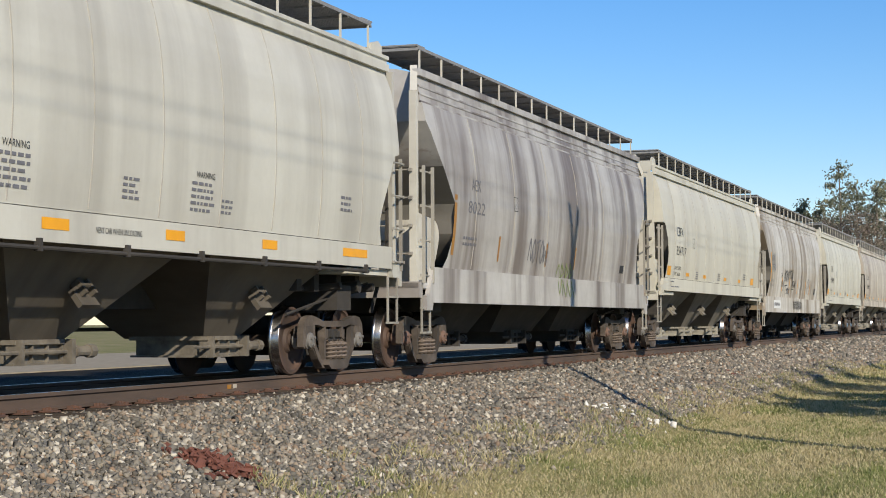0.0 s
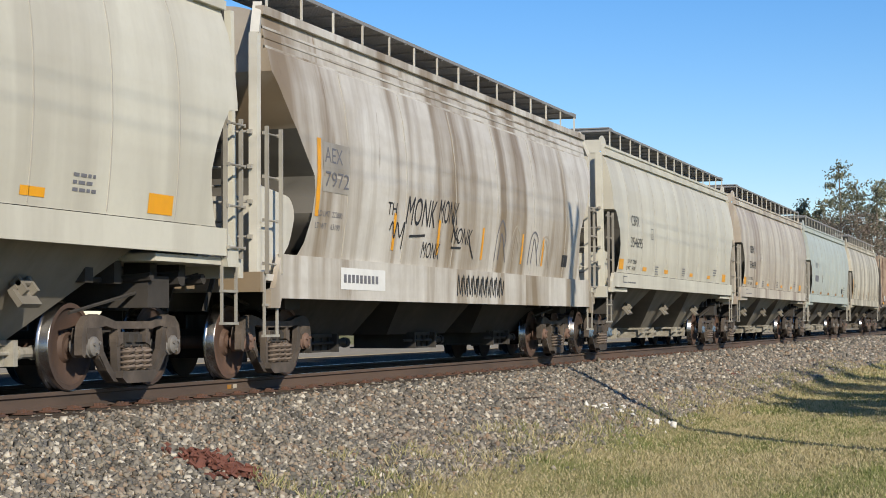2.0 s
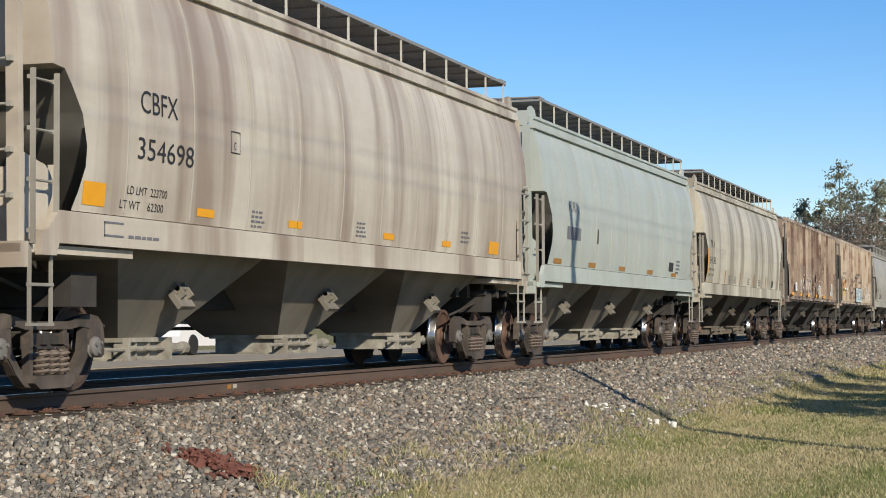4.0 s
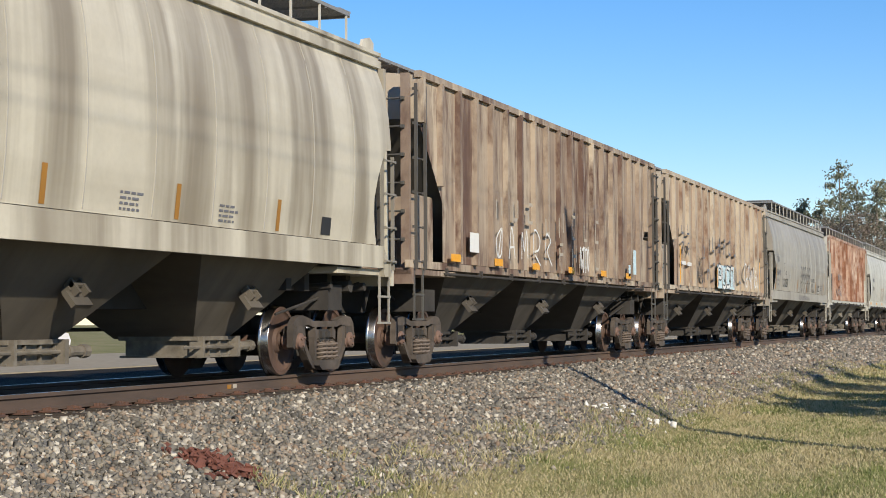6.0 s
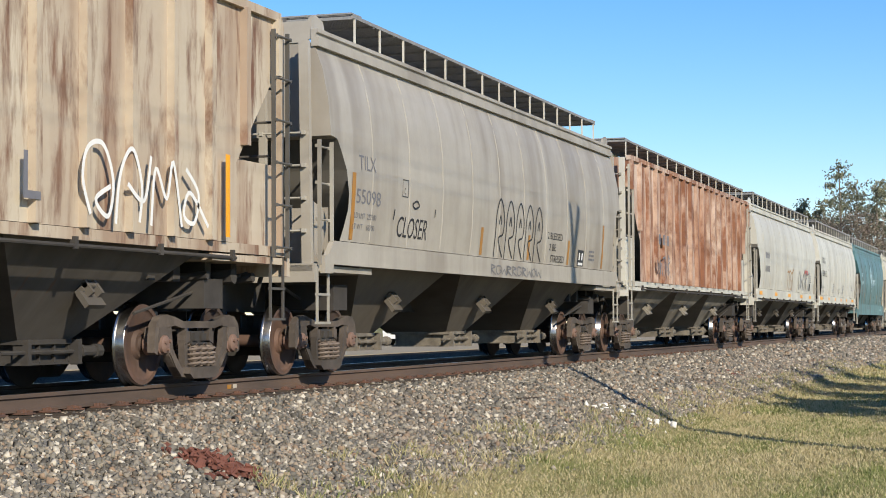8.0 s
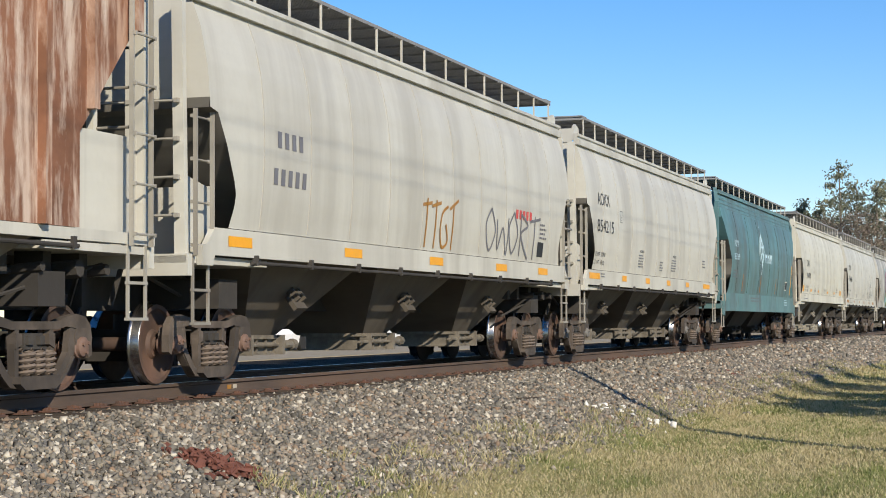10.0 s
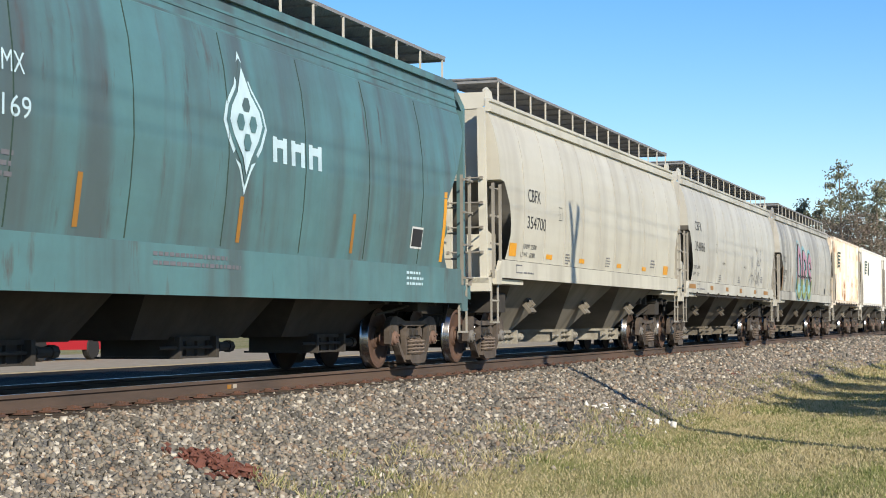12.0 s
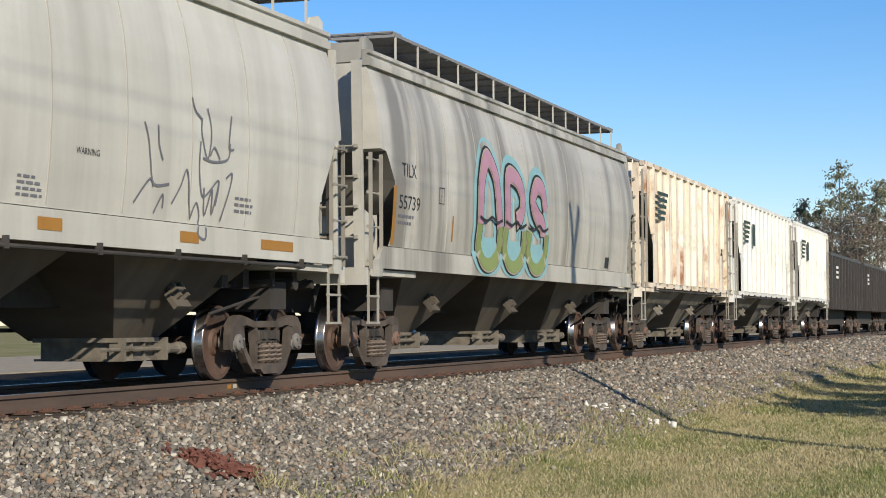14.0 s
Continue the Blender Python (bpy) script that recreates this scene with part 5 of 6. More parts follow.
    # 12: rusted ribbed car
    c, s, o = hopper_car(202.4, 221.2, "rib", P_RUST, P_GREYCREAM, U_CREAM, "ribbed hopper car rusted to orange-brown on grey paint", cap=M_CAP_RUST, wide=True)
    sd = [(z, w + 0.095) for z, w in s]
    lay_bars(c, [(o + 3.6 + 0.5 * k, o + 3.8 + 0.5 * k, 2.55, 2.8) for k in range(3)], sd, M_TAGGREY, "stencil")
    lay_strokes(c, scribble(o + 3.4, 1.8, 1.6, 0.5, 5, 36), 0.04, sd, M_TAGGREY)

    # 13: off-white with faint tags
    c, s, o = hopper_car(221.2, 238.7, "round", P_GREYCREAM, P_GREYCREAM, U_GRIME_SHADE, "off-white covered hopper car with faint graffiti", cut="slant", cap=M_CAP_RUST)
    lay_bars(c, [(o + 2.6 + 0.22 * k, o + 2.72 + 0.22 * k, 2.8, 3.0) for k in range(4)], s, M_TAGGREY, "stencil")
    lay_bars(c, [(o + 2.5 + 0.22 * k, o + 2.62 + 0.22 * k, 2.35, 2.55) for k in range(5)], s, M_TAGGREY, "stencil")
    lay_strokes(c, scribble(o + 11.2, 1.85, 3.4, 0.75, 5, 41), 0.05, s, M_TAGGREY)
    lay_strokes(c, scribble(o + 8.0, 1.85, 1.7, 0.7, 4, 42), 0.05, s, M_AMBER)
    patches(c, s, M_ORANGE, [(o + d, o + d + 0.65, 1.56, 1.68) for d in (1.3, 4.9, 8.4, 11.9, 14.6)])
    patches(c, s, M_BLACK, [(o + 14.5, o + 14.9, 1.88, 2.15)], "stencil")
    small_print(c, o + 14.6, 2.45, s, M_TAGGREY, 4, 0.5, 0.05, 43)
    lay_bars(c, [(o + 13.0 + 0.22 * k, o + 13.14 + 0.22 * k, 2.5, 2.66) for k in range(5)], s, M_RED, "stencil")

    # 14: white car with the long stripe of reflectors
    c, s, o = hopper_car(238.7, 255.7, "round", P_GREYCREAM, P_GREYCREAM, U_GRIME_SHADE, "pale grey covered hopper car with bold black lettering", cut="slant", cap=M_CAP_GREY)
    end_text(c, "AOKX", o + 0.75, 0.30, 3.60, 0.17, M_BLACK, 0.65)
    end_text(c, "854215", o + 0.75, 0.38, 3.32, 0.17, M_BLACK, 0.85)
    lay_text(c, "AOKX", o + 1.68, 3.13, 0.26, s, M_BLACK, 1.12)
    lay_text(c, "854215", o + 1.60, 2.57, 0.26, s, M_BLACK, 1.52)
    lay_text(c, "LD LMT  222900", o + 1.52, 2.06, 0.085, s, M_BLACK, 0.90)
    lay_text(c, "LT  WT    63100", o + 1.46, 1.89, 0.085, s, M_BLACK, 0.90)
    patches(c, s, M_ORANGE, [(o + d, o + d + w, 1.575, 1.70) for d, w in ((1.04, 0.94), (4.11, 0.44), (6.59, 0.45), (9.11, 0.44), (11.61, 0.45), (14.15, 1.0))])
    for k, d in enumerate((5.87, 9.76)):
        lay_text(c, "WARNING", o + d, 2.27, 0.065, s, M_BLACK, 0.45)
        small_print(c, o + d - 0.12, 2.19, s, M_TAGGREY, 5, 0.62, 0.04, 60 + k)
    small_print(c, o + 8.2, 2.1, s, M_TAGGREY, 4, 0.4, 0.04, 64)
    small_print(c, o + 13.9, 2.3, s, M_TAGGREY, 3, 0.45, 0.05, 65)
    small_print(c, o + 2.1, 1.68, s, M_TAGGREY, 2, 0.4, 0.035, 66)
    stencil_box(c, s, o + 3.77, 2.85)

    # 15: teal smooth-sided car with a diamond emblem
    c, s, o = hopper_car(255.7, 273.0, "flow", P_TEAL, P_TEAL, M_UNDER, "teal smooth-sided hopper car with a white diamond emblem", cap=M_CAP_RUST)
    lay_text(c, "ADMX", o + 2.4, 2.95, 0.20, s, M_TAGBLUE, 0.8)
    lay_text(c, "85169", o + 2.35, 2.55, 0.20, s, M_TAGBLUE, 0.95)
    small_print(c, o + 2.3, 2.2, s, M_TAGGREY, 3, 0.9, 0.06, 71)
    cx, cz = o + 7.98, 3.10
    for size, pr, mat in ((1.5, 0.006, M_TAGBLUE), (1.32, 0.012, P_TEAL), (1.12, 0.018, M_TAGBLUE)):
        bm = bmesh.new()
        pts = [(0, 0.50), (0.16, 0.22), (0.34, 0.06), (0.40, -0.08), (0.30, -0.24), (0.10, -0.44), (0, -0.62), (-0.10, -0.44), (-0.30, -0.24), (-0.40, -0.08), (-0.34, 0.06), (-0.16, 0.22)]
        v = [bm.verts.new((cx + x * size, -side_at(s, cz + z * size) - pr, cz + z * size)) for x, z in pts]
        mid = bm.verts.new((cx, -side_at(s, cz) - pr, cz))
        for k in range(12):
            bm.faces.new((mid, v[k], v[(k + 1) % 12]))
        part("emblem", bm, mat, c)
    for dx, dz in ((0, 0.10), (-0.17, -0.10), (0.17, -0.10), (0, -0.32)):
        bm = bmesh.new()
        v = [bm.verts.new((cx + dx + 0.11 * math.cos(a), -side_at(s, cz + dz) - 0.026, cz + dz + 0.11 * math.sin(a))) for a in (0, 1.05, 2.1, 3.14, 4.2, 5.24)]
        bm.faces.new(v)
        part("emblem_leaf", bm, P_TEAL, c)
    for k in range(3):
        a = o + 8.75 + k * 0.56
        lay_bars(c, [(a, a + 0.12, 2.62, 2.93), (a + 0.30, a + 0.42, 2.62, 2.93), (a + 0.12, a + 0.30, 2.80, 2.90)], s, M_TAGBLUE, "name_bar")
    for d in (4.2, 7.9, 11.5):
        leaning(c, s, M_AMBER, o + d, 1.62, 2.15, 0.10)
    leaning(c, s, M_ORANGE, o + 15.3, 1.62, 2.7, 0.14)
    patches(c, s, M_WHITE, [(o + 13.9, o + 14.4, 1.78, 2.1)], "stencil")
    lay_bars(c, [(o + 13.93, o + 14.37, 1.81, 2.07)], s, M_BLACK, "stencil", 0.010)
    small_print(c, o + 13.7, 1.4, s, M_TAGBLUE, 3, 0.8, 0.05, 72)
    small_print(c, o + 5.8, 1.40, s, M_TAGGREY, 2, 2.2, 0.06, 73)

    # 16, 17
    cream_car(273.0, 290.6, "354700", P_CREAM, seed=80)
    c, s, o = cream_car(290.6, 308.2, "354086", P_GREYCREAM, seed=90, faded=True)
    def sketch(pts):
        return [(o + 11.2 + u, 1.78 + v) for u, v in pts]
    lay_strokes(c, [sketch(q) for q in ([(0.15, 0.98), (0.25, 0.80), (0.3, 0.62), (0.4, 0.36), (0.75, 0.38)], [(0.45, 0.98), (0.48, 0.78), (0.58, 0.62)], [(0.0, 0.14), (0.3, 0.40), (0.4, 0.33)], [(0.45, 0.06), (0.62, 0.26), (0.64, 0.12)], [(0.84, 0.18), (1.0, 0.36), (1.15, 0.56), (1.25, 0.2), (1.3, 0.06)], [(1.25, 1.36), (1.33, 1.22), (1.5, 1.14)])], 0.03, s, M_TAGGREY)
    lay_strokes(c, [sketch(q) for q in ([(1.63, 1.28), (1.72, 1.04), (1.64, 0.72), (1.48, 0.98), (1.5, 1.16)], [(1.45, 0.90), (1.45, 0.56), (1.58, 0.30), (1.93, 0.50), (1.9, 0.22)], [(1.52, 0.72), (1.8, 0.70), (2.15, 0.76), (2.2, 0.94)], [(2.25, 1.26), (2.17, 0.90), (2.3, 0.88)], [(1.58, 0.40), (1.64, 0.1), (1.78, 0.4), (1.82, 0.12), (1.95, 0.5)], [(2.05, 0.06), (2.2, 0.36), (2.28, 0.6), (2.12, 0.54)], [(1.3, 0.04), (1.42, 0.22), (1.52, 0.08), (1.48, -0.12), (1.66, -0.16), (1.68, 0.0)], [(1.7, 0.76), (1.8, 0.86), (1.95, 0.74)])], 0.03, s, M_TAGGREY)
    for k in range(2):
        lay_text(c, "WARNING", o + 6.1 + k * 3.9, 2.32, 0.065, s, M_BLACK, 0.45)

    # 18: grey car with the big piece
    c, s, o = hopper_car(308.2, 326.2, "round", P_TAGGED, P_TAGGED, U_GRIME_SHADE, "grey covered hopper car with a large pink and green graffiti piece", cap=M_CAP_RUST, board_short=1.2)
    lay_text(c, "TILX", o + 1.62, 2.80, 0.2, s, M_BLACK, 0.62)
    lay_text(c, "55739", o + 1.50, 2.33, 0.2, s, M_BLACK, 0.92)
    small_print(c, o + 1.5, 2.2, s, M_TAGGREY, 2, 0.7, 0.06, 95)
    leaning(c, s, M_AMBER, o + 1.26, 1.80, 2.64)
    leaning(c, s, M_AMBER, o + 4.0, 1.95, 2.35, 0.07)
    patches(c, s, M_BLACK, [(o + 14.5, o + 14.85, 1.82, 2.05)], "stencil")
    stencil_box(c, s, o + 3.3, 2.5)

    # each letter is laid in wide strokes: pale blue glow, black edge, white keyline and the fill
    tops = ([(-0.48, 2.30), (-0.46, 2.95), (-0.15, 3.42), (0.22, 3.15), (0.36, 2.65), (0.46, 2.30)],
            [(-0.40, 2.30), (-0.42, 3.15), (0.0, 3.20), (0.32, 2.95), (0.28, 2.60), (0.02, 2.45)],
            [(0.36, 2.75), (0.22, 3.10), (-0.12, 3.15), (-0.36, 2.85), (-0.10, 2.60), (0.22, 2.45), (0.25, 2.25)])
    cup = [(-0.50, 2.30), (-0.52, 1.95), (-0.28, 1.70), (0.12, 1.68), (0.44, 1.90), (0.46, 2.30)]
    for width, proud, upper, lower in ((0.70, 0.006, M_TAGCYAN, M_TAGCYAN), (0.42, 0.014, M_BLACK, M_BLACK), (0.33, 0.022, M_TAGPALE, M_TAGPALE), (0.27, 0.030, M_TAGPINK, M_TAGGREEN)):
        for k, pts in enumerate(tops):
            cx = o + 6.0 + 1.5 * k
            lay_strokes(c, [[(cx + u * 1.2, v) for u, v in pts]], width, s, upper, "graffiti_fill", proud + 0.0012 * k)
            lay_strokes(c, [[(cx + u * 1.2, max(v, 1.58 + width * 0.3)) for u, v in cup]], width * 0.9, s, lower, "graffiti_fill", proud + 0.004 + 0.0012 * k)
    for k in range(3):
        cx = o + 6.0 + 1.5 * k
        lay_strokes(c, [[(cx - 0.66, 2.42), (cx - 0.3, 2.36), (cx, 2.44), (cx + 0.3, 2.36), (cx + 0.62, 2.42)]], 0.05, s, M_BLACK, proud=0.044)

    # 19 to 21: short white ribbed cars
    for f, r, p, lab in ((326.2, 339.6, P_WHITERUST, "short white ribbed hopper car bleeding orange rust"), (339.6, 353.9, P_WHITE, "short white ribbed hopper car with a dark emblem"), (353.9, 366.0, P_WHITE, "short white ribbed hopper car with a dark emblem")):
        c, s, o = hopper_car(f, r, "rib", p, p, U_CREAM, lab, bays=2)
        sd = [(z, w + 0.095) for z, w in s]
        for k in range(5):
            lay_bars(c, [(o + 2.0, o + 3.3 - 0.1 * k, 3.75 - 0.15 * k, 3.84 - 0.15 * k)], sd, M_GREENLOGO, "emblem")
        if p is P_WHITE:
            lay_bars(c, [(o + 3.7, o + 4.3, 3.1, 3.8)], sd, M_GREENLOGO, "emblem")


def coal_car(front, rear, paint, label, ink):
    """An open-topped ribbed coal car."""
    L = rear - front
    car = tagged(new("coal_car"), label, "freight car", "cars of the freight train")
    car.location = ((front + rear) / 2, TRACK_Y, 0)
    b = L / 2 - 0.6
    bm = bmesh.new()
    for y in (-1.5, 1.42):
        box(bm, -b, b, y, y + 0.08, 1.2, 3.65)
    for x in (-b, b - 0.08):
        box(bm, x, x + 0.08, -1.42, 1.42, 1.2, 3.65)
    box(bm, -b + 0.08, b - 0.08, -1.42, 1.42, 1.2, 1.4)
    part("body", bm, paint, car)
    bm = bmesh.new()
    for y in (-1.55, 1.43):
        box(bm, -b - 0.03, b + 0.03, y, y + 0.12, 3.60, 3.74)
    part("top_chord", bm, paint, car)
    def rib():
        bm = bmesh.new()
        box(bm, -0.05, 0.05, -1.60, -1.505, 1.2, 3.6)
        return to_mesh("rib", bm)
    for i in range(11):
        link_mesh("rib", shared("coal_rib", rib), paint, car, "", pose(-b + 0.1 + (2 * b - 0.2) * i / 10, 0, 0))
    lay_bars(car, [(-b + 1.6, -b + 2.6, 2.6 + 0.22 * k, 2.72 + 0.22 * k) for k in range(3)], [(0, 1.60), (4, 1.60)], ink, "stencil")
    bm = bmesh.new()
    box(bm, -b - 0.35, b + 0.35, -0.25, 0.25, 0.8, 1.19)
    box(bm, -b + 2.8, b - 2.8, -0.9, 0.9, 0.5, 1.19)
    part("underframe", bm, M_UNDER, car)
    for x in (-L / 2 + 1.95, L / 2 - 1.95):
        add_truck(car, x, M_CAP_RUST)
    CARS.append(car)


build_train()
edges = (366.0, 381.6, 397.2, 412.8, 428.4)
for i, (f, r) in enumerate(zip(edges, edges[1:])):
    red = i == 2
    coal_car(f, r, P_MAROON if red else P_DARK, "maroon open coal car with white stencils" if red else "sooty black open coal car with ribbed sides", M_WHITE)


# ---- stones, grass and what lies about ----
def stone_material():
    n = Nodes("crushed_stone", 0.9)
    g = n.tree.nodes.new("ShaderNodeNewGeometry")
    ramp = n.tree.nodes.new("ShaderNodeValToRGB")
    el = ramp.color_ramp.elements
    el[0].color, el[1].color = (0.075, 0.068, 0.056, 1), (0.58, 0.53, 0.44, 1)
    for pos, col in ((0.25, (0.135, 0.125, 0.105)), (0.5, (0.215, 0.195, 0.16)), (0.68, (0.30, 0.255, 0.195)), (0.80, (0.24, 0.155, 0.095)), (0.90, (0.38, 0.34, 0.275))):
        e = el.new(pos)
        e.color = (*col, 1)
    n.link(n.math("FRACT", n.math("ADD", g.outputs["Random Per Island"], n.info.outputs["Random"])), ramp.inputs[0])
    sp = n.noise(40.0, (1, 1, 1), 3.0, 0.6, 1.0, 0, False)
    stain = n.ramp(n.noise(0.7, (1, 1, 1), 4.0, 0.6, 9.0, 0, False), 0.5, 0.8)
    col = n.mix(n.math("MULTIPLY", n.ramp(sp, 0.4, 0.8), 0.35), ramp.outputs[0], (0.14, 0.13, 0.12))
    col = n.mix(n.math("MULTIPLY", stain, 0.45), col, (0.20, 0.15, 0.11))
    return n.done(col, sp, 0.4, 0.01)


M_STONE = stone_material()
CUBE = np.array([(x, y, z) for x in (-1, 1) for y in (-1, 1) for z in (-1, 1)], float)
CUBE_FACES = np.array([(0, 1, 3, 2), (4, 6, 7, 5), (0, 4, 5, 1), (2, 3, 7, 6), (0, 2, 6, 4), (1, 5, 7, 3)])


def quick_mesh(name, verts, faces):
    """A mesh from arrays: verts (n, 3), faces (m, k)."""
    me = bpy.data.meshes.new(name)
    k = faces.shape[1]
    me.vertices.add(len(verts))
    me.vertices.foreach_set("co", np.ascontiguousarray(verts, dtype=np.float32).ravel())
    me.loops.add(faces.size)
    me.loops.foreach_set("vertex_index", np.ascontiguousarray(faces, dtype=np.int32).ravel())
    me.polygons.add(len(faces))
    me.polygons.foreach_set("loop_start", np.arange(0, faces.size, k, dtype=np.int32))
    me.update(calc_edges=True)
    me.validate()
    return me


def turned(rng, n):
    """n random rotations as matrices."""
    q = rng.normal(size=(n, 4))
    q /= np.linalg.norm(q, axis=1)[:, None]
    w, x, y, z = q.T
    return np.stack([np.stack([1 - 2 * (y * y + z * z), 2 * (x * y - z * w), 2 * (x * z + y * w)], -1),
                     np.stack([2 * (x * y + z * w), 1 - 2 * (x * x + z * z), 2 * (y * z - x * w)], -1),
                     np.stack([2 * (x * z - y * w), 2 * (y * z + x * w), 1 - 2 * (x * x + y * y)], -1)], 1)


def stones_at(rng, places, size):
    n = len(places)
    shape = CUBE[None] * rng.uniform(0.45, 1.05, (n, 1, 3)) * (1 + rng.uniform(-0.55, 0.35, (n, 8, 3)))
    shape = np.einsum("nij,nkj->nki", turned(rng, n), shape) * (size[:, None, None] * 0.5)
    return shape + places[:, None, :]


def build_ballast():
    rng = np.random.default_rng(3)
    bed = tagged(new("ballast"), "coarse grey crushed-stone ballast with brown stones", "ballast", kind="structure")
    xs, ys, zs, sz = [], [], [], []
    for x0, x1, per, s0, s1 in ((11.0, 22.0, 720, 0.028, 0.064), (22.0, 36.0, 500, 0.032, 0.072), (36.0, 60.0, 230, 0.05, 0.10), (60.0, 110.0, 70, 0.07, 0.14)):
        n = int((x1 - x0) * 3.0 * per)
        x = rng.uniform(x0, x1, n)
        y = -0.12 - 3.0 * rng.random(n)
        xs.append(x), ys.append(y), sz.append(rng.uniform(s0, s1, n) * rng.choice((1.0, 1.0, 0.8, 1.25), n))
    # loose stones that have rolled out on to the grass
    n = 700
    xs.append(rng.uniform(14, 60, n)), ys.append(-2.9 - np.abs(rng.normal(0, 0.35, n))), sz.append(rng.uniform(0.03, 0.07, n))
    x, y, s = np.concatenate(xs), np.concatenate(ys), np.concatenate(sz)
    z = np.array([ground_z(a, b) for a, b in zip(x, y)]) + s * rng.uniform(0.0, 0.45, len(s))
    near = (np.abs(y) < 0.25)
    z[near] -= 0.02
    places = np.stack([x, y, z], 1)
    pick = np.where((x < 17.2) & (y < -0.9) & (y > -2.3))[0][:300]
    rest = np.ones(len(x), bool)
    rest[pick] = False
    # stones below and behind the train, darkened in colour to stand for its shade
    n = 9000
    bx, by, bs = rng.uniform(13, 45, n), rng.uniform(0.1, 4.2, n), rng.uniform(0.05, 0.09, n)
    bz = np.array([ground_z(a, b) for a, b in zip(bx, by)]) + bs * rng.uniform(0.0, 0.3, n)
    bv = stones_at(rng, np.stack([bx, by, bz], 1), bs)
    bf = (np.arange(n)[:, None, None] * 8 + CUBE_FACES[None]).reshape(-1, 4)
    shaded_bed = speckled("shaded_stone", (0.024, 0.021, 0.018), (0.055, 0.048, 0.040), 9.0, 0.95, gleam=0.05)
    tagged(link_mesh("oily_stones", quick_mesh("oily_stones", bv.reshape(-1, 3), bf), shaded_bed, bed), kind="stuff")
    v = stones_at(rng, places[rest], s[rest])
    f = (np.arange(len(v))[:, None, None] * 8 + CUBE_FACES[None]).reshape(-1, 4)
    me = quick_mesh("loose_stones", v.reshape(-1, 3), f)
    tagged(link_mesh("loose_stones", me, M_STONE, bed), kind="stuff")
    kinds = [quick_mesh("stone", stones_at(rng, np.zeros((1, 3)), np.ones(1)).reshape(-1, 3), CUBE_FACES) for _ in range(10)]
    for i, k in enumerate(pick):
        m = pose(*places[k], *rng.uniform(0, 360, 3)) @ Matrix.Scale(float(s[k]), 4)
        link_mesh("stone", kinds[i % 10], M_STONE, bed, m=m)


def grass_material():
    n = Nodes("grass_blades", 0.8)
    g = n.tree.nodes.new("ShaderNodeNewGeometry")
    patch = n.noise(0.5, (0.5, 1.4, 1), 5.0, 0.62, 6, 0, False)
    mixv = n.math("ADD", n.math("MULTIPLY", patch, 1.4), n.math("MULTIPLY", n.math("SUBTRACT", g.outputs["Random Per Island"], 0.5), 0.5))
    green = n.mix(g.outputs["Random Per Island"], (0.125, 0.15, 0.040), (0.21, 0.235, 0.075))
    dry = n.mix(g.outputs["Random Per Island"], (0.29, 0.245, 0.12), (0.45, 0.385, 0.225))
    return n.done(n.mix(n.ramp(mixv, 0.46, 0.76), green, dry))


def build_grass():
    rng = np.random.default_rng(8)
    xs, ys, hs, ws = [], [], [], []
    for x0, x1, y0, n, h, w in ((15.0, 24.0, -8.0, 42000, 0.045, 0.007), (24.0, 38.0, -9.0, 48000, 0.05, 0.010), (38.0, 60.0, -9.0, 38000, 0.06, 0.016), (60.0, 110.0, -11.0, 30000, 0.09, 0.03)):
        xs.append(rng.uniform(x0, x1, n))
        ys.append(-2.75 - (-y0 - 2.75) * rng.random(n) ** 1.05 + rng.normal(0, 0.15, n))
        hs.append(h * rng.uniform(0.5, 1.3, n)), ws.append(w * rng.uniform(0.7, 1.3, n))
    # taller weeds along the foot of the ballast
    n = 9000
    cx = rng.uniform(15, 70, 240)
    k = rng.integers(0, 240, n)
    xs.append(cx[k] + rng.normal(0, 0.12, n)), ys.append(-2.9 + (rng.normal(0, 0.28, 240)[k]) + rng.normal(0, 0.08, n))
    hs.append(rng.uniform(0.06, 0.19, n)), ws.append(np.full(n, 0.010))
    x, y, h, w = (np.concatenate(a) for a in (xs, ys, hs, ws))
    z = np.array([ground_z(a, b) for a, b in zip(x, y)])
    a = rng.uniform(0, math.tau, len(x))
    lean = rng.normal(0, 0.55, (len(x), 2)) * h[:, None]
    base = np.stack([x, y, z - 0.005], 1)
    side = np.stack([np.cos(a) * w, np.sin(a) * w, np.zeros_like(a)], 1)
    tip = base + np.stack([lean[:, 0], lean[:, 1], h], 1)
    v = np.stack([base - side, base + side, tip], 1).reshape(-1, 3)
    f = np.arange(len(v)).reshape(-1, 3)
    tagged(link_mesh("grass", quick_mesh("grass", v, f), grass_material()), "short lawn of green and straw-coloured blades", "grass", kind="stuff")


